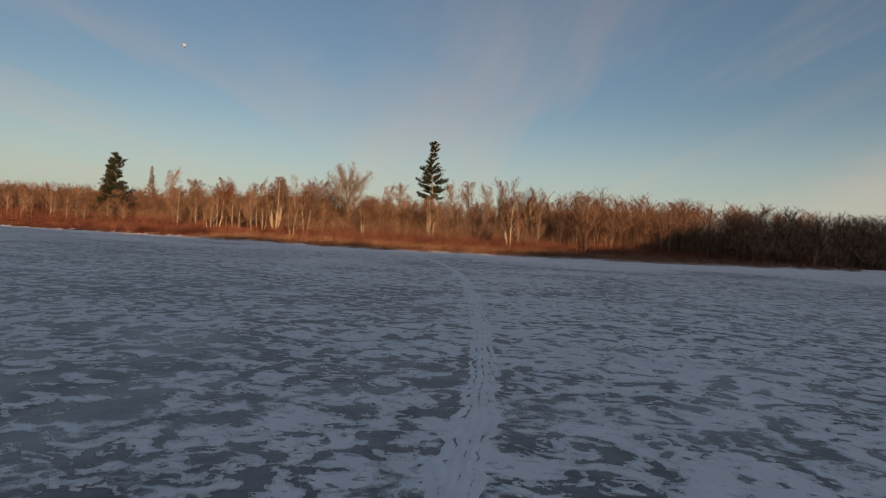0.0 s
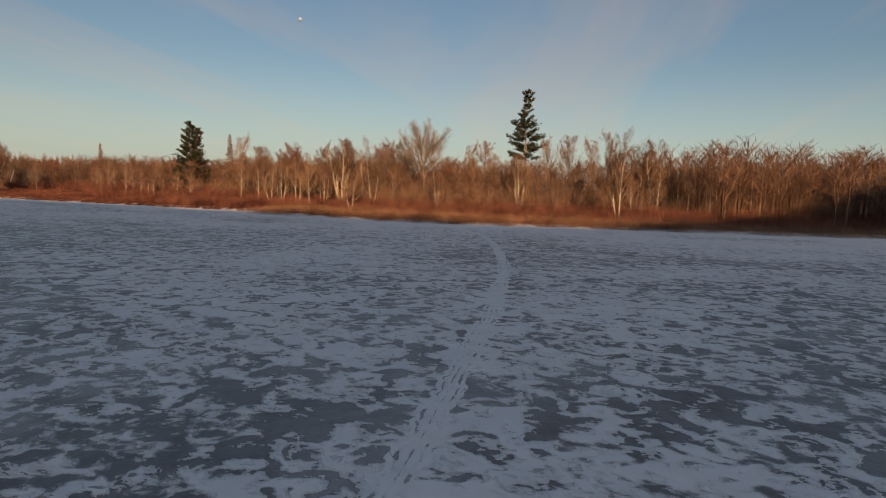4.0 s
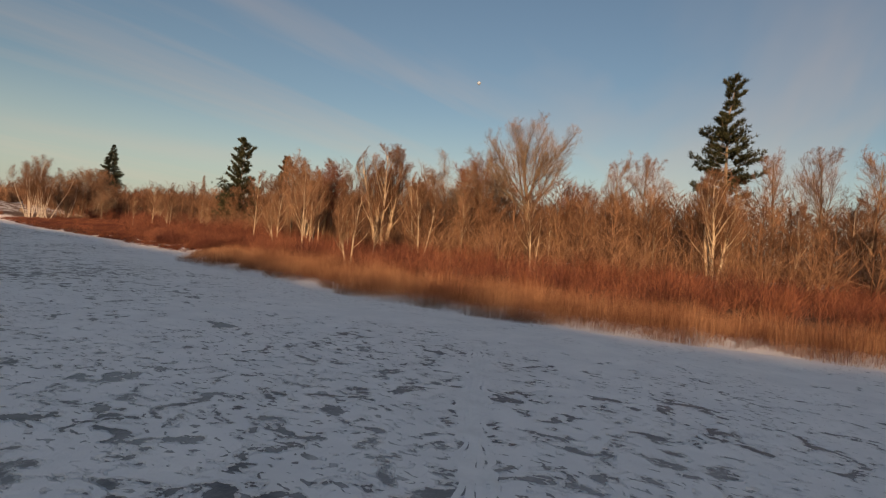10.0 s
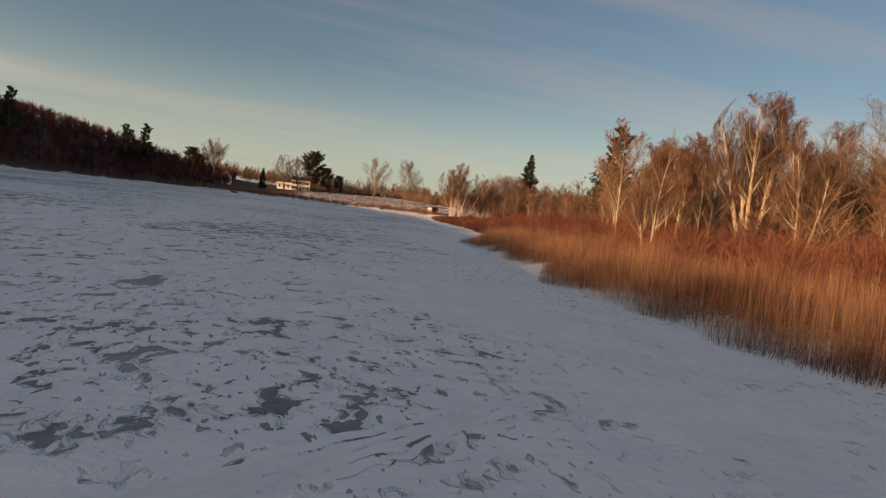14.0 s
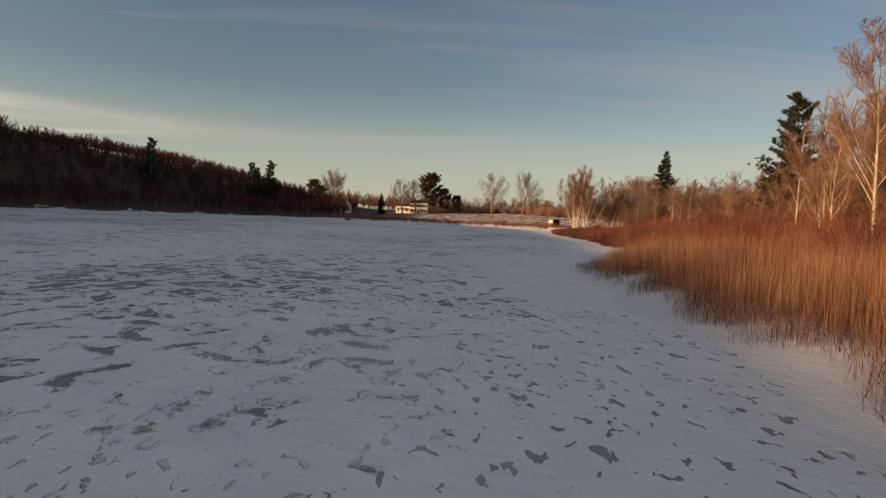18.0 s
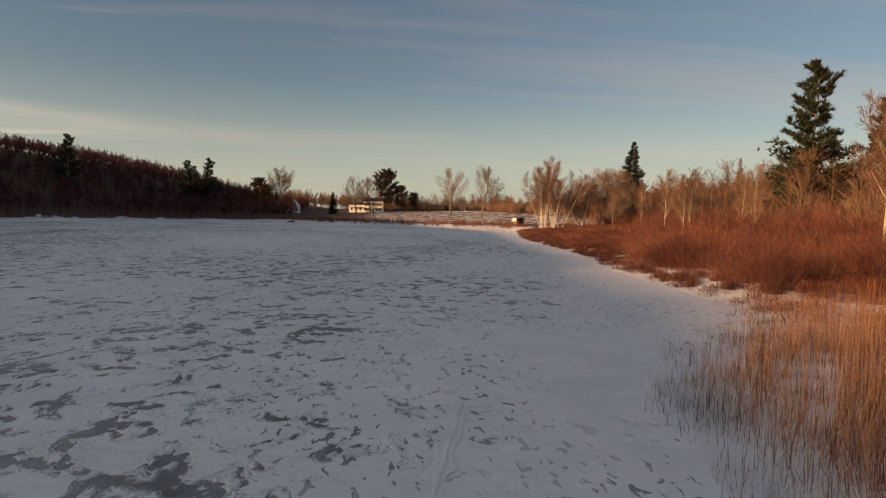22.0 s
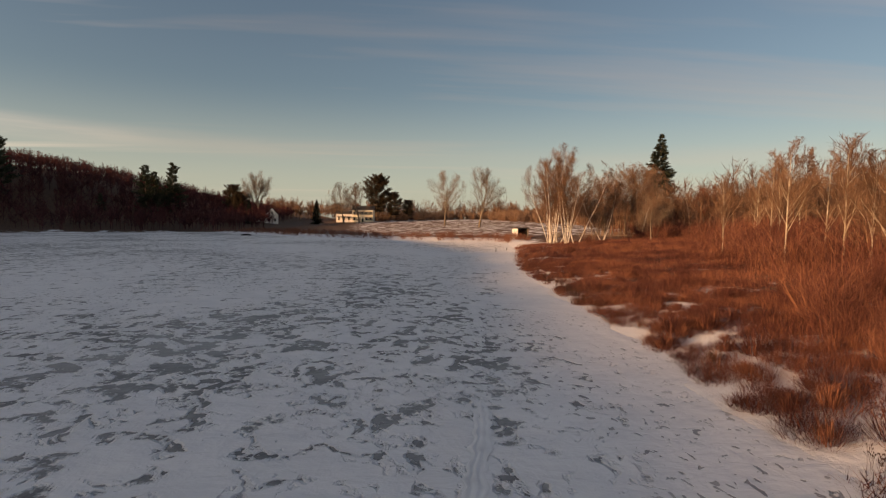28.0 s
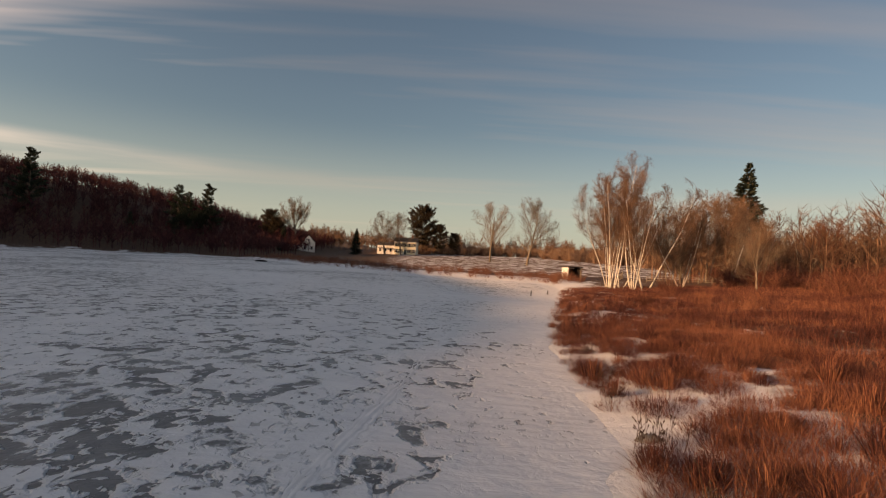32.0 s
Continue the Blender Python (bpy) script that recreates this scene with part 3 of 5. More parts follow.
def conifer(name, seed, h, r, width, needle, label, form="spruce", bare=0.12, ragged=0.3, whorls=30, sprays=16, size=0.5, full=1.0):
    """A spruce with flat drooping boughs, or a pine with tufted boughs swept upwards."""
    rng = random.Random(seed)
    wood, crown = Shape(), Shape()
    pts = [Vector((rng.gauss(0, 0.03) * k, rng.gauss(0, 0.03) * k, h * k / 9 - 0.3)) for k in range(10)]
    wood.tube(pts, [r * (1 - 0.95 * k / 9) for k in range(10)], 8, closed=False)
    spruce = form == "spruce"
    for w in range(whorls):
        f = bare + (0.995 - bare) * (w + 0.5 * rng.random()) / whorls
        k = min(int(f * 9), 8)
        base = pts[k].lerp(pts[k + 1], f * 9 - k)
        up = (f - bare) / (1 - bare)
        if spruce:
            reach = width * (1.0 - up) ** 0.9 * min(1, up * 7 + 0.6) * rng.uniform(0.72, 1.12)
        elif form == "pine" and bare < 0.2:
            reach = width * (1.03 - up) ** 0.6 * min(1, up * 4 + 0.6) * rng.uniform(0.65, 1.15)
        elif form == "pine":
            reach = width * (0.55 + 0.45 * math.sin(min(1, up * 1.6 + 0.25) * math.pi)) * (1.04 - up) ** 0.45 * rng.uniform(0.55, 1.15)
        else:
            reach = width * math.sqrt(max(0.03, 1 - (2 * up - 0.9) ** 2 * 0.82)) * rng.uniform(0.75, 1.1)
        for bough in range(rng.randint(5, 7) if spruce else rng.randint(4, 6)):
            q = rng.uniform(0, 2 * math.pi)
            length = reach * rng.uniform(1 - ragged, 1 + ragged * 0.3) + 0.12
            tilt = (-0.32 + 0.75 * up) if spruce else (0.05 + 0.75 * up)
            d = Vector((math.cos(q), math.sin(q), tilt)).normalized()
            side = Vector((-math.sin(q), math.cos(q), 0))
            tip = base + d * length + Vector((0, 0, length * (0.08 if spruce else 0.16)))
            wood.tube([base, base + d * length * 0.55, tip], [max(0.012, r * 0.17 * (1.1 - f)), 0.025, 0.008], 3, closed=False)
            n = max(3, int(sprays * length / width * full + 3))
            for c in range(n):
                g = (0.12 if spruce else 0.38) + (0.9 if spruce else 0.66) * (c + rng.random()) / n
                at = base.lerp(tip, min(g, 1.02))
                if spruce:
                    s = -1 if c % 2 else 1
                    for leaf in range(4):
                        e = (d * rng.uniform(0.4, 1.0) + side * s * rng.uniform(0.3, 1.1) + Vector((0, 0, rng.gauss(-0.22, 0.34)))).normalized()
                        crown.blade(at, e, (0.24 * length * (1.15 - g) + size) * rng.uniform(0.7, 1.2), 0.11 * size / 0.5, (side * s + Vector((0, 0, rng.gauss(0, 0.5)))).cross(e).normalized())
                else:
                    at = at + (side * rng.gauss(0, 0.16) + Vector((0, 0, rng.gauss(0.03, 0.05)))) * length * g
                    for leaf in range(9):
                        e = (d * 0.5 + Vector((rng.gauss(0, 0.6), rng.gauss(0, 0.6), rng.gauss(0.45, 0.4)))).normalized()
                        crown.blade(at, e, size * rng.uniform(0.7, 1.4), 0.125 * size, e.cross(Vector((rng.random() - 0.5, rng.random() - 0.5, 0.6))).normalized())
    ob = new(name)
    part("trunk", wood, BARK, ob, smooth=True)
    part("crown", crown, needle, ob, "dark green needles")
    return tagged(ob, label, "tree")


def scatter(shapes, spots, name, mat, label, category):
    """One mesh of many copies of a few shapes. spots: which shape, x, y, z, turn, width, height."""
    vs, fs, base = [], [], 0
    ready = [(np.array([tuple(p) for p in s.v]), s.f) for s in shapes]
    for k, x, y, z, turn, wide, tall in spots:
        v, f = ready[k]
        c, s = math.cos(turn), math.sin(turn)
        vs.append(np.stack([(v[:, 0] * c - v[:, 1] * s) * wide + x, (v[:, 0] * s + v[:, 1] * c) * wide + y, v[:, 2] * tall + z], -1))
        fs += [tuple(i + base for i in q) for q in f]
        base += len(v)
    me = bpy.data.meshes.new(name)
    me.from_pydata(np.concatenate(vs).tolist(), [], fs)
    me.materials.append(mat)
    return tagged(new(name, me), label, category, kind="stuff")

# ---- the moon ----
moon_mesh = bpy.data.meshes.new("moon")
bm = bmesh.new()
bmesh.ops.create_uvsphere(bm, u_segments=32, v_segments=16, radius=9.5)
bm.to_mesh(moon_mesh)
bm.free()
moon_mesh.polygons.foreach_set("use_smooth", np.ones(len(moon_mesh.polygons), bool))
moon_mesh.materials.append(MOONROCK)
moon = tagged(new("moon", moon_mesh), "small pale moon in the clear daytime sky", "moon")
moon.location = Vector((-0.4341, 0.8581, 0.2700)) * 3000

# ---- woods on the north shore ----
# per level: count, least and most spread, share of the length, lift, wander, where the first one leaves
TALL = [(19, 22, 58, 0.56, 0.05, 0.045, 0.30), (12, 22, 55, 0.42, 0.05, 0.09, 0.12), (18, 20, 65, 0.46, 0.05, 0.14, 0.05)]
VASE = [(18, 14, 58, 1.5, 0.02, 0.06, 0.58), (24, 18, 55, 0.34, 0.05, 0.10, 0.22), (20, 18, 60, 0.46, 0.04, 0.14, 0.05)]
ROUND = [(22, 32, 85, 0.80, 0.045, 0.045, 0.24), (15, 25, 60, 0.40, 0.05, 0.09, 0.15), (18, 22, 65, 0.42, 0.05, 0.14, 0.05)]
SLIM = [(17, 20, 54, 0.46, 0.05, 0.035, 0.30), (11, 25, 55, 0.44, 0.05, 0.10, 0.12), (17, 22, 65, 0.48, 0.05, 0.14, 0.05)]

elm = set_down(bare_tree("elm_tree", 5, 19.5, 0.62, BARK, TWIG_GREY, "tall vase-shaped bare tree rising above the shore thicket", spec=VASE, stem=0.45, thick=1.2, dome=(0.55, 0.46, 0.44)), -26.4, 155.5, 0.4, 1.06)

MULTI = bare_tree("birch_tree", 11, 13.5, 0.30, PALE, TWIG, "bare multi-stemmed tree with pale sunlit trunks", stems=5, lean=0.26, spec=SLIM, group="pale trees along the shore")
TWIN = bare_tree("birch_tree", 12, 10.5, 0.17, PALE, TWIG, "bare pale-barked tree forking low above the reeds", stems=2, lean=0.16, spec=SLIM, group="pale trees along the shore")
THIN = bare_tree("birch_tree", 13, 10.0, 0.09, PALE, TWIG, "thin bare tree with a pale trunk among brush", spec=SLIM, group="pale trees along the shore")
GREYS = [bare_tree("bare_tree", 20 + k, 15.0, 0.20, BARK, (TWIG, TWIG_GREY, TWIG, TWIG_RED)[k], "leafless tree of the shore wood", stems=(1, 2, 1, 3)[k], lean=0.14,
                   spec=(TALL, ROUND, SLIM, TALL)[k], thick=0.95, dome=((0.56, 0.46, 0.27), (0.55, 0.46, 0.34), (0.56, 0.46, 0.2), (0.5, 0.5, 0.34))[k], group="leafless trees of the shore wood") for k in range(4)]

rng = random.Random(77)
taken = set()


def plant(proto, x, y, top):
    """Set a tree with its top at the given height above the ice; the first planting is the tree itself."""
    high = {MULTI: 13.5, TWIN: 10.5, THIN: 10.0}.get(proto, 15.0)
    size = max(0.35, (top - float(land_height(x, y))) / high)
    if proto in taken:
        return repeat(proto, x, y, rng.uniform(0, 6.28), size)
    taken.add(proto)
    return set_down(proto, x, y, rng.uniform(0, 6.28), size)


plant(MULTI, -44, 147, 17.5)
plant(MULTI, -3.4, 147, 14.5)
plant(MULTI, 24, 153, 16.5)
for proto, x, y, top in ((TWIN, -33.9, 128.1, 9.2), (THIN, -36.3, 135.1, 9), (TWIN, -19.9, 140.9, 11.2), (TWIN, -61.6, 150.9, 11.9), (THIN, -45.2, 133.4, 12.8),
                        (THIN, -11.5, 155.1, 13.6), (TWIN, 15.9, 133.9, 15.3), (THIN, 19.2, 144, 9.8), (TWIN, 21.8, 148.5, 9.4), (THIN, 24.1, 145.6, 12.1),
                        (TWIN, 28, 146.9, 11.4), (THIN, 29.9, 145.8, 12.1), (TWIN, 32.8, 146.8, 11.4), (THIN, 33.6, 143.8, 10.4), (TWIN, 41, 155, 12.1)):
    plant(proto, x, y, top)
for x, y, top in ((-44.5, 139, 11.2), (-34.9, 142.5, 12.2), (-51.7, 141.5, 12.4), (-59.5, 143, 10.6), (-37.9, 146, 13.2), (-60.1, 149, 14.8), (19.7, 149, 14.6), (-3.1, 149, 11.6), (-21.1, 149, 10.6)):
    plant(TWIN, x, y, top)
for x, y, top in ((-48.1, 145, 12.6), (-55.3, 147, 13.1), (-64.9, 147, 12.6), (-70.9, 149, 13.6), (-31.3, 146, 11.1), (-16.9, 147, 11.1), (-9.7, 150, 11.6), (3.5, 149, 11.6), (8, 152, 12.6), (27, 154, 13.6), (31.5, 158, 14.1),
                  (36, 160, 14.6), (41.6, 166, 15.1), (47.2, 168, 14.6), (53.9, 174, 15.6), (23.7, 155, 13.6), (39.3, 162, 12.6), (-13.3, 155, 10.6)):
    plant(THIN, x, y, top)
for k, x, y, top in ((0, -62.5, 158, 17.2), (1, -66.7, 160, 15.2), (1, -44.5, 160, 19.4), (1, -34.9, 158, 19.2), (3, -40.2, 163, 18.6), (0, -53.5, 158, 16), (0, -71.3, 158, 16.2), 
                     (2, -80.5, 166, 20.6), (0, -68.8, 155, 15.8), (2, -15.6, 158, 18.2), (0, -13.1, 162, 18.4), (2, 1.5, 168, 20.6), (0, 6.1, 169, 20.8), (2, 10.8, 166, 20.4), (2, 14.9, 169, 22.6),
                     (1, 20.9, 166, 22.6), (0, 24.8, 160, 19), (0, 28.5, 159, 15), (3, 33.3, 163, 13.9), (0, 43.8, 168, 16), (1, 52.8, 175, 16.4), (3, 62.4, 180, 16.8), (0, 76.3, 190, 17.8),
                     (3, -59.5, 152, 16), (0, -37.7, 149, 14.2), (0, -33.3, 155, 17.4), (1, -50.5, 165, 17.6), (3, -21.7, 161, 14.6), (3, 67.3, 184, 16.4), (0, 37.1, 164, 14.9),
                     (1, 48.3, 173, 15.4), (2, 57.3, 178, 16.8), (3, 71.8, 190, 16.4), (2, 85.3, 196, 17.9), (1, 92, 198, 17.4), (0, 100.9, 204, 17.9), (3, 109.9, 208, 17.4), (1, 121.1, 212, 18.4), (0, 132.3, 216, 17.9)):
    plant(GREYS[k], x, y, top)

white_pine = set_down(conifer("white_pine", 31, 29.0, 0.40, 6.6, NEEDLE, "tall ragged white pine standing above bare woods", "pine", bare=0.38, ragged=0.6, whorls=22, sprays=52, size=0.6), -5.3, 179.4)
shore_pine = set_down(conifer("white_pine", 33, 21.2, 0.36, 6.2, NEEDLE, "dense white pine with upswept boughs behind the reeds", "pine", bare=0.05, ragged=0.5, whorls=28, sprays=40, size=0.62), -102, 172)
rusty_pine = set_down(conifer("white_pine", 37, 22.0, 0.30, 4.6, NEEDLE_BROWN, "rust-brown pine behind the green shore pine", "pine", bare=0.10, whorls=34, sprays=26, size=0.6), -127, 209)
dead_larch = set_down(conifer("spruce_tree", 35, 19, 0.16, 3.0, TWIG, "thin bare-topped spruce with sparse brown boughs", bare=0.25, whorls=46, sprays=10, size=0.26, ragged=0.7), -101, 190)
repeat(dead_larch, -182, 222, 1.0, 0.95)
big_spruce = set_down(conifer("spruce_tree", 36, 30.5, 0.34, 8.6, NEEDLE_DARK, "dark cone-shaped spruce behind the birch clump", bare=0.04, whorls=58, sprays=26, size=0.62), -237, 219)

# ---- birches, shed and fence at the lake's western corner ----
CLUMP_SPEC = [(14, 22, 55, 0.36, 0.03, 0.05, 0.35), (9, 25, 55, 0.5, 0.02, 0.12, 0.15), (12, 22, 70, 0.65, -0.02, 0.14, 0.05)]
BIRCHES = dict(spec=CLUMP_SPEC, barked=1, group="white birches at the lake corner")
birch_clump = set_down(bare_tree("white_birch", 41, 18.0, 0.12, BIRCH, TWIG, "clump of slender white birches leaning over the shore", stems=5, lean=0.26, dome=(0.55, 0.46, 0.42), **BIRCHES), -167.6, 159.9, 0.3)
repeat(birch_clump, -172.1, 161, 1.9, 0.92)
repeat(birch_clump, -165.4, 161.7, 3.7, 0.8)
repeat(birch_clump, -174.4, 165, 5.0, 0.98)
lean_birch = set_down(bare_tree("white_birch", 43, 15, 0.13, BIRCH, TWIG, "white birches leaning apart beside the fence", stems=3, lean=0.55, dome=(0.55, 0.46, 0.6), **BIRCHES), -167.6, 164.1, 1.1)
repeat(lean_birch, -171, 162.2, 3.0, 0.7)
repeat(lean_birch, -176, 172.9, 2.2, 0.9)
oak = set_down(bare_tree("bare_tree", 45, 18.5, 0.3, BARK, TWIG, "broad-crowned leafless tree in front of the spruce", stems=2, lean=0.15, spec=ROUND, thick=1.2, dome=(0.5, 0.48, 0.4)), -198.4, 188.6, 0.5)
repeat(oak, -207.4, 197.5, 2.2, 1.05)
repeat(oak, -194, 181.8, 4.1, 0.82)
crooked = set_down(bare_tree("crooked_tree", 47, 11, 0.28, PALE, TWIG_GREY, "pale crooked tree with long bent limbs", stems=2, lean=0.35,
                             spec=[(8, 45, 80, 0.6, 0.03, 0.10, 0.3), (8, 30, 60, 0.42, 0.04, 0.16, 0.2), (7, 25, 60, 0.5, 0.04, 0.16, 0.1)]), -185, 197.5, 0.2)
s = Shape()
s.tube([Vector((0, 0, -0.3)), Vector((0.5, 0.2, 2.2)), Vector((1.2, 0.5, 4.8)), Vector((1.7, 0.8, 6.6))], [0.13, 0.12, 0.10, 0.06], 8)
tagged(set_down(new("dead_trunk", s.mesh("dead_trunk", BIRCH, True)), -185.6, 185.8), "bare leaning birch trunk broken off at the top", "tree")
for x, y, top in ((-108, 159, 10.5), (-131, 172, 11.8), (-122, 160, 9.2), (-141, 178, 10.9), (-103, 156, 8.8), (-98, 152, 8), (-126, 169, 10.1), (-116, 165, 10.1), (-148, 183, 10.1), (-136, 180, 10.9), (-112, 158, 10.9), (-95, 157, 9.2), (-88, 153, 8.4)):
    plant(THIN, x, y, top)
for k, x, y, top in ((2, -118, 178, 13.5), (2, -104, 172, 13.1), (0, -99, 168, 12.6), (2, -126, 186, 13.5), (0, -140, 192, 12.6), (1, -152, 196, 11.7), (3, -110, 178, 12.2), (2, -76, 158, 14),
                     (1, -170, 200, 12.6), (3, -192, 196, 10.8), (0, -82, 170, 14.4), (2, -74, 166, 14.8), (1, -188, 190, 14), (3, -176, 194, 13.5), (0, -196, 184, 13.5), (1, -166, 178, 11.2), (1, -178, 172, 12.2), (0, -160, 174, 10.3)):
    plant(GREYS[k], x, y, top)


def build_shed():
    ob = new("shed")
    part("side_wall", block((-1.75, -1.35, 0), (1.75, -1.27, 2.15)), WHITE, ob, "white painted side wall")
    part("side_wall", block((-1.75, 1.27, 0), (1.75, 1.35, 2.15)), WOOD, ob)
    part("back_wall", block((-1.75, -1.27, 0), (-1.67, 1.27, 2.05)), DARK, ob)
    part("floor_boards", block((-1.67, -1.27, 0.02), (1.75, 1.27, 0.10)), WOOD, ob)
    s = Shape()
    s.v = [Vector(q) for q in ((-1.95, -1.5, 2.1), (2.0, -1.5, 2.3), (2.0, 1.5, 2.3), (-1.95, 1.5, 2.1), (-1.95, -1.5, 2.2), (2.0, -1.5, 2.4), (2.0, 1.5, 2.4), (-1.95, 1.5, 2.2))]
    s.f = [(3, 2, 1, 0), (4, 5, 6, 7), (0, 1, 5, 4), (1, 2, 6, 5), (2, 3, 7, 6), (3, 0, 4, 7)]
    part("roof", s, ROOF, ob, "dark sloping roof")
    for y in (-1.2, 1.2):
        part("post", block((1.63, y - 0.06, 0.1), (1.75, y + 0.06, 2.28)), WOOD, ob)
    part("bench", block((-1.5, -1.1, 0.45), (-1.0, 1.1, 0.52)), WOOD, ob)
    return tagged(ob, "small open-fronted shed with a white side by the lake", "shed")


shed = set_down(build_shed(), -208.5, 166.3, radians(4), 1.05)


def build_fence(name, points, label, rails=3, gap=2.4, high=1.2):
    ob = new(name)
    r = random.Random(len(points))
    for (ax, ay), (bx, by) in zip(points, points[1:]):
        n = max(1, round(math.hypot(bx - ax, by - ay) / gap))
        spots = [Vector((ax + (bx - ax) * k / n, ay + (by - ay) * k / n, 0)) for k in range(n + 1)]
        for s in spots:
            s.z = float(land_height(s.x, s.y))
        for s in spots:
            t = Shape()
            t.tube([s + Vector((0, 0, -0.2)), s + Vector((r.gauss(0, 0.02), r.gauss(0, 0.02), high))], [0.075, 0.06], 6)
            part("post", t, WOOD, ob)
        for s, q in zip(spots, spots[1:]):
            for k in range(rails):
                z = high * (0.28 + 0.30 * k)
                t = Shape()
                t.tube([s + Vector((0, 0, z + r.gauss(0, 0.03))), s.lerp(q, 0.5) + Vector((0, 0, z - 0.02)), q + Vector((0, 0, z + r.gauss(0, 0.03)))], [0.05, 0.055, 0.045], 5)
                part("rail", t, WOOD, ob)
    return tagged(ob, label, "fence")


build_fence("rail_fence", [(-200, 178), (-190, 190), (-181, 205)], "weathered split-rail fence behind the birches")
build_fence("rail_fence", [(-318, 150), (-322, 178), (-318, 200)], "low weathered rail fence along the snowy meadow", rails=2)
build_fence("rail_fence", [(-204, 174), (-220, 181), (-244, 190)], "split-rail fence beside the open shed", rails=2)

# ---- meadow, houses and hill to the west ----
meadow_elm = set_down(bare_tree("maple_tree", 51, 25.0, 0.5, BARK, TWIG_GREY, "large round-crowned leafless tree alone in the snowy meadow", spec=ROUND, thick=1.7, dome=(0.5, 0.5, 0.44)), -291, 173.9, 0.8)
repeat(meadow_elm, -328, 166, 2.1, 1.05)
repeat(meadow_elm, -408, 118.5, 3.3, 1.0)
repeat(meadow_elm, -405, 127.5, 4.4, 0.98)
repeat(elm, -385, 75, 1.7, 1.42)
house_pine = set_down(conifer("white_pine", 55, 27, 0.42, 9.5, NEEDLE_BROWN, "broad dark pine beside the old house", "round", bare=0.2, whorls=26, sprays=30, size=1.15), -432, 138.4)
repeat(house_pine, -430, 149, 2.0, 0.62)
repeat(house_pine, -432, 158, 4.0, 0.45)
repeat(big_spruce, -395, 104, 1.0, 0.46)
repeat(big_spruce, -362, 74, 2.0, 0.4)
repeat(shore_pine, -359, 40, 1.0, 1.15)
repeat(shore_pine, -344, 33, 2.6, 1.05)
repeat(shore_pine, -352, 34, 2.9, 0.9)
repeat(shore_pine, -312, -8.0, 0.5, 1.12)
repeat(shore_pine, -330, 20, 2.5, 0.4)
repeat(house_pine, -386, 62, 2.0, 0.6)
repeat(house_pine, -382, 66, 4.0, 0.5)


def window(parent, x, y0, z0, w, h, shutters=True):
    """A sash window on a wall that faces +x."""
    win = part("window", block((x, y0 - w / 2 - 0.08, z0 - 0.08), (x + 0.05, y0 + w / 2 + 0.08, z0 + h + 0.08)), WHITE, parent, "white window frame")
    part("pane", block((x + 0.052, y0 - w / 2, z0), (x + 0.06, y0 + w / 2, z0 + h / 2 - 0.03)), GLASS, win, "dark glass")
    part("pane", block((x + 0.052, y0 - w / 2, z0 + h / 2 + 0.03), (x + 0.06, y0 + w / 2, z0 + h)), GLASS, win, "dark glass")
    if shutters:
        for s in (-1, 1):
            c = y0 + s * (w / 2 + 0.33)
            part("shutter", block((x, c - 0.2, z0 - 0.04), (x + 0.05, c + 0.2, z0 + h + 0.04)), GREEN, win, "dark shutter")


def gable_roof(x0, x1, y0, y1, z, rise, over=0.4, along="y"):
    s = Shape()
    if along == "y":
        m = (x0 + x1) / 2
        s.v = [Vector(q) for q in ((x0 - over, y0 - over, z), (x1 + over, y0 - over, z), (m, y0 - over, z + rise), (x0 - over, y1 + over, z), (x1 + over, y1 + over, z), (m, y1 + over, z + rise))]
    else:
        m = (y0 + y1) / 2
        s.v = [Vector(q) for q in ((x0 - over, y0 - over, z), (x0 - over, y1 + over, z), (x0 - over, m, z + rise), (x1 + over, y0 - over, z), (x1 + over, y1 + over, z), (x1 + over, m, z + rise))]
    s.f = [(0, 1, 2), (5, 4, 3), (0, 3, 4, 1), (1, 4, 5, 2), (2, 5, 3, 0)]
    return s


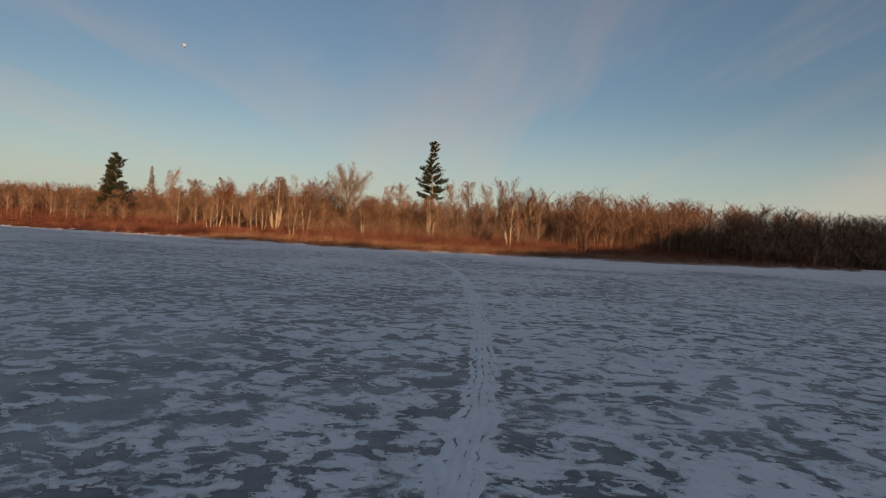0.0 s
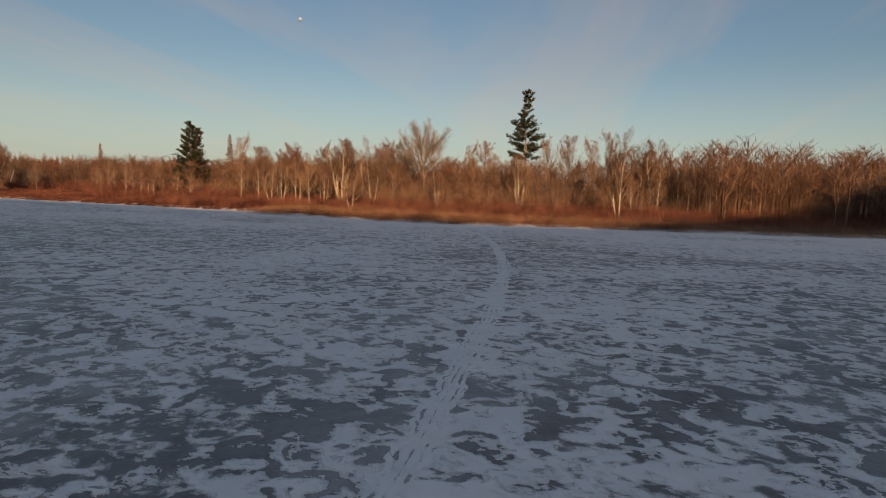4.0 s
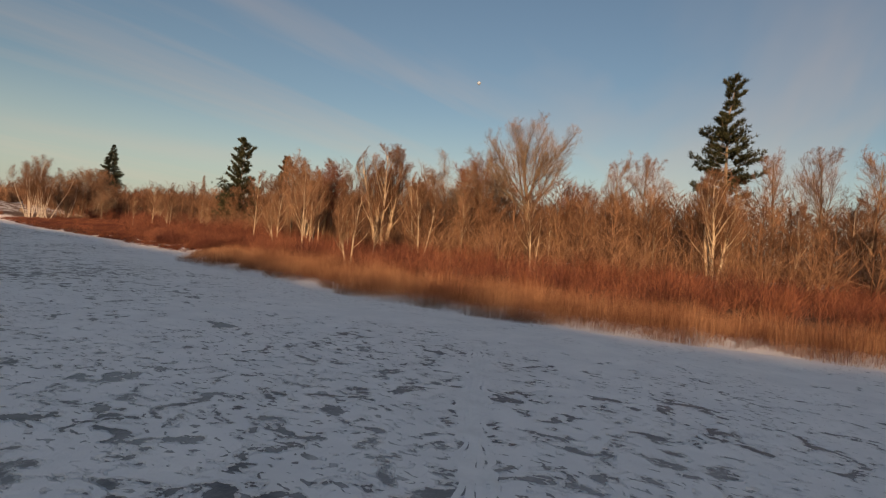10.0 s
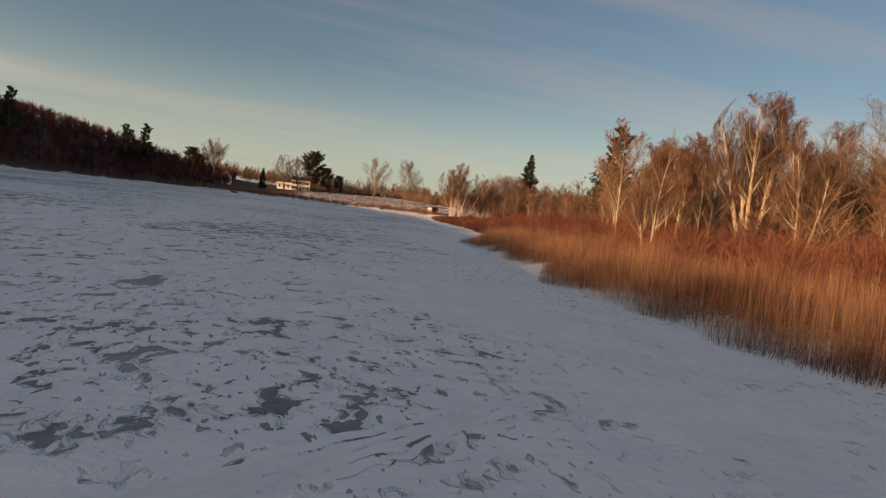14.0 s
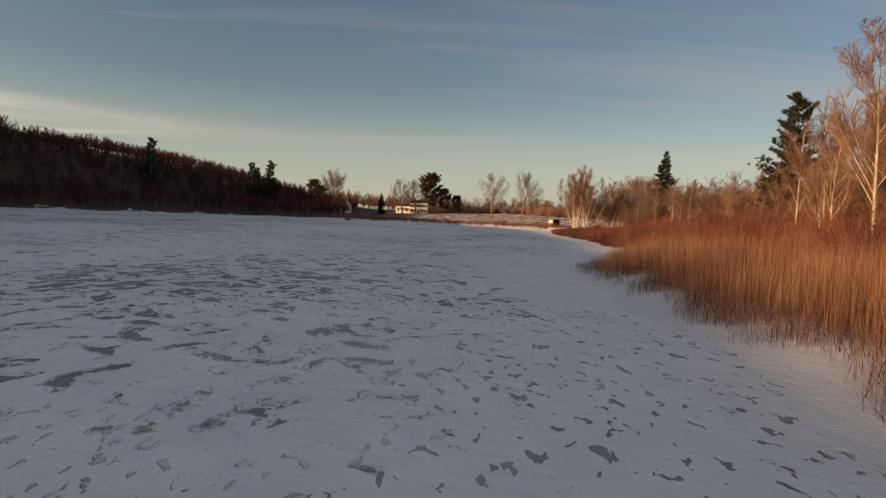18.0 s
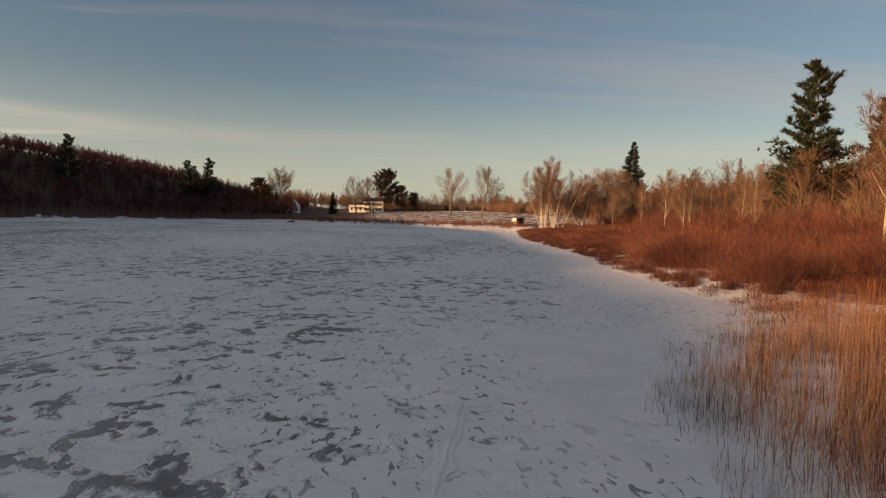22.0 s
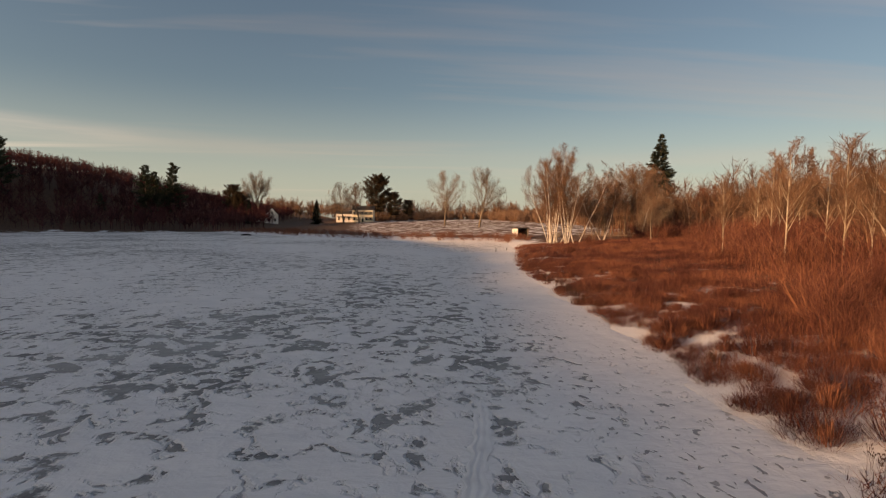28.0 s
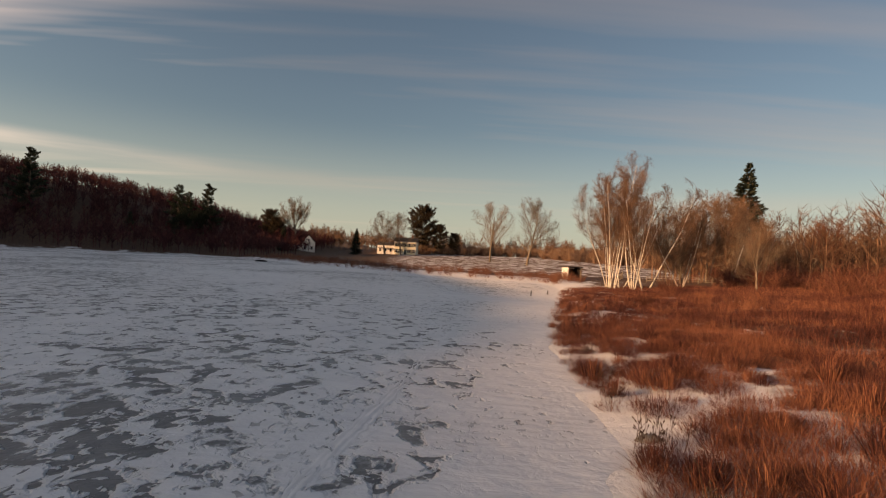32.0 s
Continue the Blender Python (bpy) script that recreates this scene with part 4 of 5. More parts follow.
def build_house():
    ob = new("house")
    part("wall", block((-8, -5.6, -1), (0, 5.6, 6.4)), CLAP, ob, "pale yellow clapboard walls")
    part("roof", gable_roof(-8, 0, -5.6, 5.6, 6.4, 2.3), ROOF, ob, "dark shingle roof")
    part("cornice", block((0.0, -5.8, 6.1), (0.2, 5.8, 6.4)), WHITE, ob, "white cornice")
    for y in (-5.5, 5.5):
        part("corner_board", block((0.0, y - 0.12, -0.6), (0.06, y + 0.12, 6.1)), WHITE, ob)
    for k in range(5):
        window(ob, 0.0, -4.4 + 2.2 * k, 3.9, 0.95, 1.55)
        if k != 2:
            window(ob, 0.0, -4.4 + 2.2 * k, 0.9, 0.95, 1.6)
    door = part("door", block((0.0, -0.5, 0), (0.07, 0.5, 2.1)), GREEN, ob, "dark panelled front door")
    part("door_frame", block((0.0, -0.72, 0), (0.05, -0.5, 2.35)), WHITE, door)
    part("door_frame", block((0.0, 0.5, 0), (0.05, 0.72, 2.35)), WHITE, door)
    for y in (-3, 3):
        part("chimney", block((-4.4, y - 0.45, 7.6), (-3.6, y + 0.45, 10.0)), BRICK, ob, "brick chimney")
    part("wing", block((-6.5, -14.5, -1), (-1.0, -5.6, 4.2)), WHITE, ob, "white lower wing")
    part("wing_roof", gable_roof(-6.5, -1.0, -14.5, -5.95, 4.2, 1.7, 0.35), ROOF, ob)
    for k in range(3):
        window(ob, -1.0, -13 + 2.7 * k, 1.0, 0.95, 1.5, False)
    part("porch_roof", block((-1.0, -14.3, 2.75), (1.2, -6.2, 2.9)), ROOF, ob)
    for k in range(4):
        part("porch_post", block((1.0, -14.1 + 2.55 * k, -0.5), (1.14, -13.96 + 2.55 * k, 2.75)), WHITE, ob)
    return tagged(ob, "old two-storey pale yellow house with a white wing", "house")


house = set_down(build_house(), -413, 129.5, radians(-8), 1.1, -0.2)


def build_cottage():
    ob = new("house")
    part("wall", block((-9, -3.2, -1), (0, 3.2, 4.6)), WHITE, ob, "white clapboard walls")
    part("roof", gable_roof(-9, 0, -3.2, 3.2, 4.6, 3.6, 0.35, "x"), ROOF, ob, "steep dark roof")
    s = Shape()
    s.v = [Vector(q) for q in ((0.36, -2.9, 4.6), (0.36, 2.9, 4.6), (0.36, 0, 7.85), (0.42, -2.9, 4.6), (0.42, 2.9, 4.6), (0.42, 0, 7.85))]
    s.f = [(0, 1, 2), (5, 4, 3), (0, 3, 4, 1), (1, 4, 5, 2), (2, 5, 3, 0)]
    part("gable", s, WHITE, ob, "white gable end")
    for y in (-1.6, 1.6):
        window(ob, 0.0, y, 1.0, 0.9, 1.4, False)
    window(ob, 0.42, 0, 4.9, 0.8, 1.2, False)
    part("lean_to", block((-7, -11.5, -1), (-2, -3.2, 2.8)), WHITE, ob)
    part("lean_to_roof", gable_roof(-7, -2, -11.5, -3.6, 2.8, 1.2, 0.3), ROOF, ob)
    for k in range(3):
        window(ob, -2.0, -10 + 2.3 * k, 0.9, 0.9, 1.2, False)
    return tagged(ob, "white gabled farmhouse at the foot of the wooded hill", "house")


cottage = set_down(build_cottage(), -378, 82.5, radians(10), 1.0, -0.2)

# ---- far woods, as one mass each ----


def wood_shape(seed, h, limbs, slim=0.5, twigs=7, thick=1.0):
    r = random.Random(seed)
    s = Shape()
    top = Vector((r.gauss(0, 0.3), r.gauss(0, 0.3), h * 0.95))
    s.spike(Vector((0, 0, -0.5)), top.normalized(), h, 0.014 * h)

    def thin(p, d, length, w):
        s.blade(p, d, length, w, d.cross(Vector((r.gauss(0, 1), r.gauss(0, 1), r.gauss(0, 1)))).normalized())

    for k in range(limbs):
        f = 0.22 + 0.72 * r.random()
        p = top * f
        d = Vector((r.gauss(0, slim), r.gauss(0, slim), 0.75)).normalized()
        length = h * 0.34 * (1.15 - f) + 0.1 * h
        thin(p, d, length, 0.05 * thick)
        for j in range(twigs):
            q = p + d * length * (0.2 + 0.75 * r.random())
            e = (d + Vector((r.gauss(0, 0.5), r.gauss(0, 0.5), r.gauss(0.1, 0.3)))).normalized()
            thin(q, e, length * r.uniform(0.25, 0.6), 0.034 * thick)
    return s



def bush_shape(seed, h, stems, twigs, thick):
    """A rounded bush of bare stems that fan out from the ground."""
    r = random.Random(seed)
    s = Shape()

    def thin(p, d, length, w):
        s.blade(p, d, length, w, d.cross(Vector((r.gauss(0, 1), r.gauss(0, 1), r.gauss(0, 1)))).normalized())

    for k in range(stems):
        q, lean = r.uniform(0, 6.28), abs(r.gauss(0, 0.42))
        d = Vector((math.cos(q) * lean, math.sin(q) * lean, 1)).normalized()
        p = Vector((math.cos(q), math.sin(q), 0)) * r.uniform(0, 0.16 * h) - Vector((0, 0, 0.05))
        length = h * r.uniform(0.55, 0.95) * (1 - 0.25 * lean)
        thin(p, d, length, 0.011 * thick)
        for j in range(twigs):
            f = r.uniform(0.25, 0.95)
            e = (d + Vector((r.gauss(0, 0.75), r.gauss(0, 0.75), r.gauss(0.05, 0.45)))).normalized()
            thin(p + d * length * f, e, length * (1.12 - f) * r.uniform(0.5, 1.1) + 0.08 * h, 0.006 * thick)
    return s


FAR = [wood_shape(160 + k, 13, 15, 0.5, 6, 3.6) for k in range(4)]
FINE = [bush_shape(170 + k, 4.0, 20, 13, 1.15) for k in range(4)]
HEDGE = [bush_shape(180 + k, 4.0, 14, 6, 9) for k in range(4)]
WOODS = [wood_shape(60 + k, 13, 24, 0.42 + 0.08 * k) for k in range(4)]
SCRUB = [bush_shape(70 + k, 4.0, 12, 10, 2.3) for k in range(4)]


def wood_spots(n, box, keep, seed, tall):
    """Up to n places in a box of the plan for which keep(x, y, metres inland) holds."""
    g = np.random.default_rng(seed)
    m = n * 14
    x, y = g.uniform(box[0], box[1], m), g.uniform(box[2], box[3], m)
    d = inland(x, y)
    ok = np.flatnonzero(keep(x, y, d))[:n]
    x, y = x[ok], y[ok]
    z = land_height(x, y)
    s = g.uniform(*tall, len(ok))
    return list(zip(g.integers(0, 4, len(ok)).tolist(), x, y, z - 0.1, g.uniform(0, 6.28, len(ok)), s * g.uniform(0.9, 1.35, len(ok)), s))


scatter(WOODS, wood_spots(1050, (-110, 75, 145, 270), lambda x, y, d: (d > 30) & (d < 80), 1, (0.5, 0.86)), "north_woods", TWIG,
        "dense leafless brown wood behind the lake shore", "woods")
scatter(WOODS, wood_spots(800, (30, 290, 120, 330), lambda x, y, d: (d > 7) & (d < 60), 2, (0.85, 1.25)), "east_woods", TWIG,
        "shaded leafless wood at the lake's eastern end", "woods")
scatter(FAR, wood_spots(2300, (-520, -215, -110, 85), lambda x, y, d: (d > 1.5) & (d < 150) & (y < 80 - 0.25 * (x + 300)), 3, (0.4, 0.72)), "hill_woods", TWIG_SHADED,
        "leafless maroon wood covering the western hill, coloured darker for its shade", "woods")
scatter(FAR, wood_spots(900, (-560, -120, 60, 360), lambda x, y, d: (d > 30) & ((y > 225 + 0.1 * (x + 300)) & (x > -330) | (x < -436) & (y > 40) & (x > -520) | (x < -432) & (y < 120) & (y > 60)), 4, (0.6, 1.05)), "far_woods", TWIG,
        "low line of distant leafless woods beyond the meadow", "woods")
scatter(HEDGE, wood_spots(950, (-470, -120, 118, 260), lambda x, y, d: (d > 30) & ((y > 212 + 0.1 * (x + 300)) & (y < 236 + 0.1 * (x + 300)) & (x > -400) | (x < -428) & (x > -450)), 14, (0.8, 1.9)), "far_brush", TWIG,
        "brown hedge of brush along the far edge of the meadow", "shrubs")
scatter(WOODS, wood_spots(520, (-245, -115, 172, 250), lambda x, y, d: (d > 24) & (y > 186 - 0.1 * (x + 200)), 9, (0.55, 0.95)), "corner_woods", TWIG,
        "leafless wood behind the birches and the fence", "woods")
scatter(SCRUB, wood_spots(1900, (-110, 110, 112, 220), lambda x, y, d: (d > 6.5) & (d < 30) & (x > -62), 5, (0.4, 0.85)), "shore_thicket", BRUSH,
        "tangled reddish-brown thicket under the shore trees", "shrubs")
scatter(HEDGE, wood_spots(600, (30, 290, 120, 330), lambda x, y, d: (d > 5) & (d < 40) & (x > 75), 12, (0.9, 2.4)), "east_brush", TWIG,
        "shaded brown brush under the eastern wood", "shrubs")
scatter(SCRUB, wood_spots(900, (-110, 90, 130, 240), lambda x, y, d: (d > 22) & (d < 62), 8, (1.0, 1.9)), "understory", TWIG,
        "brown leafless understory filling the wood", "shrubs")
scatter(FINE, wood_spots(620, (-98, -56, 128, 165), lambda x, y, d: (d > np.interp(x, [-97, -88, -80], [9, 4, 1.6]) + 1.5 * ripple(x, y, 0.22)) & (d < 17) & (ripple(x, y, 0.5) + 0.6 * ripple(x, y, 1.1) > -0.35), 6, (0.28, 0.68)), "marsh_thicket", BRUSH,
        "tall reddish brush crowding the snowy marsh", "shrubs")
scatter(SCRUB, wood_spots(1500, (-205, -62, 130, 215), lambda x, y, d: (d > np.interp(x, [-150, -128, -112, -90], [26, 21, 13, 12]) + 4 * ripple(x, y, 0.12)) & (d < 58), 16, (0.45, 1.15)), "back_thicket", BRUSH,
        "reddish thicket at the back of the marsh", "shrubs")
scatter(SCRUB, wood_spots(650, (-310, -190, 60, 165), lambda x, y, d: (d > 0.4) & (d < 9), 7, (0.25, 0.6)), "bank_brush", TWIG_RED,
        "low dark brush along the western bank", "shrubs")

# ---- shrubs along the shore ----


def build_shrub(seed, h, wide, stems, label):
    r = random.Random(seed)
    s = Shape()
    for k in range(stems):
        q = r.uniform(0, 6.28)
        p = Vector((math.cos(q), math.sin(q), 0)) * r.uniform(0, 0.45 * wide)
        d = Vector((math.cos(q) * r.uniform(0.05, 0.6), math.sin(q) * r.uniform(0.05, 0.6), 1)).normalized()
        length = h * r.uniform(0.55, 1.05)
        m = p + d * length * 0.5 + Vector((r.gauss(0, 0.06), r.gauss(0, 0.06), 0)) * h
        s.tube([p, m, p + d * length + Vector((r.gauss(0, 0.1), r.gauss(0, 0.1), 0)) * h], [0.02, 0.014, 0.005], 3, closed=False)
        for j in range(7):
            f = 0.35 + 0.6 * r.random()
            a = p + d * length * f
            e = (d + Vector((r.gauss(0, 0.5), r.gauss(0, 0.5), 0.1))).normalized()
            s.spike(a, e, length * r.uniform(0.18, 0.4), 0.010)
    me = s.mesh("shrub", TWIG_RED)
    return tagged(new("shrub", me), label, "shrub", "red-brown shrubs along the shore")


SHRUBS = [build_shrub(80 + k, 2.3, 1.8, 42, "leafless red-brown shrub on the lake shore") for k in range(4)]
first = set()
for n in range(290):
    x = rng.uniform(-172, 60)
    y = rng.uniform(116, 200)
    d = float(inland(x, y))
    reach = (4.5, 26) if x > -58 else (6, 34)
    low = 0.45 if x < -112 else 1.0
    if not reach[0] < d < reach[1]:
        continue
    k = rng.randrange(4)
    if k in first:
        repeat(SHRUBS[k], x, y, rng.uniform(0, 6.28), rng.uniform(0.7, 1.35) * low)
    else:
        first.add(k)
        set_down(SHRUBS[k], x, y, 0, 1)
for k in range(4):
    if k not in first:
        set_down(SHRUBS[k], -20 - 5 * k, 124, 0, 1)

# ---- reeds ----


def reed_bed():
    g = np.random.default_rng(8)
    n = 950000
    edge = [p for p in SHORE if -61 < p[0] < 120 and p[1] > 100]
    x = g.uniform(-60, 110, n)
    y = np.interp(x, [p[0] for p in edge], [p[1] for p in edge]) + g.uniform(-1.5, 14, n)
    d = inland(x, y) - np.interp(x, [-46, -40, -28, -22], [0, 0.6, 0.6, 0]) + 0.8 * ripple(x, y, 0.45) + 0.4 * ripple(x, y, 1.7)
    wide = np.interp(x, [-60, -54, -46, -36, -20, 0, 30, 60, 118], [2.0, 7, 10, 9.5, 7.5, 6.5, 6, 5, 3])
    thick = np.clip((d + 0.4) / 0.9, 0, 1) * np.clip((wide - d) / 2.5, 0.0, 1)
    gap = ripple(x, y, 0.33) * 0.35 + ripple(x + 9, y, 1.1) * 0.35 + ripple(x, y - 4, 2.9) * 0.4
    thick = thick * np.where(d < 1.5, np.clip(0.7 + 0.9 * ripple(x + 3, y, 0.9), np.interp(x, [-40, -34], [0.08, 0.6]), 1), 1)
    keep = (g.random(n) < thick * np.interp(x, [-58, -50, -44, 15, 30], [0.12, 0.6, 0.95, 0.95, 0.5])) & (gap > np.interp(x, [-44, -36, -12, -6], [-0.52, -0.9, -0.9, -0.6]))
    x, y, d = x[keep], y[keep], d[keep]
    n = len(x)
    h = np.clip(0.5 + 0.5 * np.clip(d, 0, 2), 0.5, 1.45) * g.uniform(0.55, 1.3, n) * (1 + 0.2 * ripple(x, y, 0.8) + 0.16 * ripple(x, y, 2.3))
    h = h * np.interp(x, [-58, -46, -42], [0.55, 0.75, 1.0])
    lean = g.normal(0, 0.16, n) + 0.16 * ripple(x, y, 1.9)
    q = g.normal(0, 0.9, n) + 3.1 * ripple(x, y, 0.5)
    flat = g.random(n) < 0.16
    lean = np.where(flat, g.uniform(0.5, 1.0, n), lean)
    w, a = g.uniform(0.003, 0.006, n), g.uniform(0, 3.14, n)
    z = np.maximum(land_height(x, y), 0.0) - 0.03
    base = np.stack([x, y, z], -1)
    side = np.stack([np.cos(a) * w, np.sin(a) * w, np.zeros(n)], -1)
    tip = base + np.stack([np.cos(q) * lean * h, np.sin(q) * lean * h, h * (1 - 0.35 * np.abs(lean))], -1)
    v = np.stack([base - side, base + side, tip], 1).reshape(-1, 3)
    f = np.arange(3 * n).reshape(-1, 3)
    me = bpy.data.meshes.new("reed_bed")
    me.from_pydata(v.tolist(), [], f.tolist())
    me.materials.append(REED)
    return tagged(new("reed_bed", me), "dense bed of dry golden-brown reeds edging the ice", "reeds", kind="stuff")


reed_bed()

# ---- sedge tussocks in the snowy marsh ----


def build_tussock(seed, blades):
    """A low dome of dead blades that arch outwards."""
    r = random.Random(seed)
    s = Shape()
    wide, high = r.uniform(0.45, 0.6), r.uniform(0.42, 0.55)
    for k in range(blades):
        q, f = r.uniform(0, 6.28), math.sqrt(r.random())
        out = Vector((math.cos(q), math.sin(q), 0))
        side = Vector((-math.sin(q + r.gauss(0, 0.5)), math.cos(q), 0)) * r.uniform(0.003, 0.006)
        p = out * 0.55 * wide * f
        z = high * math.sqrt(1 - 0.85 * f * f) * r.uniform(0.7, 1.25)
        m = out * wide * f * 0.9 + Vector((r.gauss(0, 0.04), r.gauss(0, 0.04), z * 0.8))
        t = out * wide * f * 1.25 + Vector((r.gauss(0, 0.07), r.gauss(0, 0.07), z))
        i = len(s.v)
        s.v += [p - side, p + side, m - side * 0.8, m + side * 0.8, t]
        s.f += [(i, i + 1, i + 3), (i, i + 3, i + 2), (i + 2, i + 3, i + 4)]
    return tagged(new("sedge_tussock", s.mesh("sedge_tussock", SEDGE)), "rust-brown tussock of dead sedge standing in snow", "tussock", "sedge tussocks in the marsh")


TUSSOCKS = [build_tussock(90 + k, 300) for k in range(4)]
set_down(TUSSOCKS[0], -104.6, 139.2, 0, 0.95)
set_down(TUSSOCKS[1], -102.9, 138.9, 0, 0.7)
set_down(TUSSOCKS[2], -100.6, 138.6, 0, 0.75)
set_down(TUSSOCKS[3], -112.4, 141.0, 0, 1.1)
made = 4
while made < 260:
    x, y = rng.uniform(-150, -58), rng.uniform(128, 165)
    d = float(inland(x, y))
    if d < 0.2 or d > 9 or rng.random() < d / 12:
        continue
    repeat(TUSSOCKS[made % 4], x, y, rng.uniform(0, 6.28), rng.uniform(0.55, 1.5))
    made += 1


def sedge_carpet():
    """Low domes of dead sedge and bog shrubs that run together, with snow left between them."""
    g = np.random.default_rng(18)
    n = 19000
    x, y = g.uniform(-172, -56, n), g.uniform(128, 190, n)
    d = inland(x, y)
    cover = 0.6 * ripple(x, y, 0.36) + 0.55 * ripple(x + 5, y - 3, 1.35) + 0.3 * ripple(x, y + 7, 0.14) + 0.05 * np.minimum(d, 6)
    keep = (d > 0.25) & (d < np.interp(x, [-120, -100], [40, 24])) & (cover > np.interp(x, [-160, -130, -118, -102, -95, -80], [-0.7, -0.6, -0.52, -0.6, -0.8, -0.9]))
    x, y, d = x[keep], y[keep], d[keep]
    wide = g.uniform(0.28, 0.9, len(x))
    high = (0.2 + 0.5 * wide) * g.uniform(0.7, 1.15, len(x)) * np.interp(d, [0, 6, 20], [0.75, 1.0, 1.3])
    near = (x > -128) & (x < -84) & (d < 8)
    count = (np.where(near, 800, 140) * wide ** 1.6).astype(int)
    k = np.repeat(np.arange(len(x)), count)
    n = len(k)
    q, f = g.uniform(0, 6.28, n), np.sqrt(g.random(n))
    ox, oy = np.cos(q), np.sin(q)
    r0, r1 = wide[k] * f * 0.85, wide[k] * f * 1.05
    z0 = np.maximum(land_height(x[k], y[k]), 0) - 0.03
    h = high[k] * np.sqrt(1 - 0.8 * f * f) * g.uniform(0.45, 1.15, n)
    w, a = g.uniform(0.003, 0.0065, n) * np.where(near[k], 1, 1.9), g.uniform(0, 3.14, n)
    base = np.stack([x[k] + ox * r0, y[k] + oy * r0, z0], -1)
    side = np.stack([np.cos(a) * w, np.sin(a) * w, np.zeros(n)], -1)
    tip = np.stack([x[k] + ox * r1 + g.normal(0, 0.17, n), y[k] + oy * r1 + g.normal(0, 0.17, n), z0 + h], -1)
    v = np.stack([base - side, base + side, tip], 1).reshape(-1, 3)
    me = bpy.data.meshes.new("sedge_marsh")
    me.from_pydata(v.tolist(), [], np.arange(3 * n).reshape(-1, 3).tolist())
    me.materials.append(SEDGE)
    return tagged(new("sedge_marsh", me), "rust-brown mat of dead sedge and brush over snow", "sedge", kind="stuff")


sedge_carpet()

# ---- tracks on the snow ----


def track(name, points, width, label, dent, grooves, wear=1.0):
    """A strip of packed snow with worn grooves, laid along a line over the ice."""
    g = np.array(points, float)
    s = np.r_[0, np.cumsum(np.hypot(*np.diff(g, axis=0).T))]
    t = np.arange(0, s[-1], 0.25)
    cx, cy = np.interp(t, s, g[:, 0]), np.interp(t, s, g[:, 1])
    cx, cy = (np.convolve(np.pad(c, 12, mode="edge"), np.ones(25) / 25, "valid") for c in (cx, cy))
    r = np.random.default_rng(len(points))
    wob = np.cumsum(r.normal(0, 0.012, len(t)))
    wob -= np.linspace(0, wob[-1], len(t))
    dx, dy = np.gradient(cx), np.gradient(cy)
    q = np.hypot(dx, dy)
    nx, ny = -dy / q, dx / q
    across = np.linspace(-1, 1, 13)
    v = []
    worn = np.convolve(r.normal(0, 0.05, len(t) + 8), np.ones(9) / 9, "valid").clip(0, 1) * 1.6 * wear
    edge = 1 + 0.22 * r.normal(0, 1, (len(t), 2)).clip(-2, 2)
    for k in range(len(t)):
        for a in across:
            off = a * width / 2 * (edge[k, 0] if a < 0 else edge[k, 1]) + wob[k]
            z = 0.045 * width * (1 - a * a) ** 0.7 - 0.012
            z += sum(-dent * math.exp(-((a - c) / 0.13) ** 2) for c in grooves) + r.normal(0, 0.008)
            v.append((cx[k] + nx[k] * off, cy[k] + ny[k] * off, z + 0.012 - worn[k] * (0.4 + 0.6 * a * a)))
    i = np.arange(len(t) * 13).reshape(-1, 13)
    f = np.stack([i[:-1, :-1], i[:-1, 1:], i[1:, 1:], i[1:, :-1]], -1).reshape(-1, 4)
    me = bpy.data.meshes.new(name)
    me.from_pydata(v, [], f.tolist())
    me.polygons.foreach_set("use_smooth", np.ones(len(f), bool))
    me.materials.append(SNOW_PACKED)
    return tagged(new(name, me), label, "track", kind="structure")


track("sled_track", [(3.0, -8), (3.9, 9.5), (4.7, 15), (5.1, 24), (5.0, 33), (4.6, 46), (4.2, 55), (3.6, 61.5), (2.6, 69), (0.9, 78), (-0.8, 86), (-2.8, 94), (-5.2, 98), (-7.8, 104), (-10, 108)], 0.8,
      "packed double-grooved sled track across the frozen lake", 0.034, (-0.5, 0.0, 0.5), 0.3)
track("foot_track", [(-44, 115.2), (-56, 118.6), (-68, 124.6), (-83.3, 128.7), (-88.7, 129.8), (-94, 131), (-104.4, 132.9), (-114.5, 134.7), (-132, 138.4), (-148, 142)], 0.34,
      "trodden line of footprints in the snow near shore", 0.012, (-0.4, 0.3), 2.2)

# ---- small things on the ice ----
for x, y, h in ((-156.2, 147.2, 0.6), (-160.5, 150.0, 0.45)):
    s = Shape()
    s.tube([Vector((0, 0, -0.2)), Vector((0.02, 0.01, h * 0.6)), Vector((0.05, 0.0, h))], [0.06, 0.055, 0.035], 7)
    tagged(set_down(new("stake", s.mesh("stake", DARK)), x, y, z=0.0), "dark wooden stake frozen into the ice", "stake", "stakes in the ice")
s = Shape()
s.tube([Vector((-1.2, 0, 0.05)), Vector((-0.6, 0.03, 0.17)), Vector((0.5, 0, 0.19)), Vector((1.3, -0.05, 0.08))], [0.10, 0.22, 0.22, 0.1], 9)
tagged(set_down(new("log", s.mesh("log", DARK, True)), -254, 93.0, 1.9, 1.3, z=0.0), "dark log lying on the ice near shore", "log")


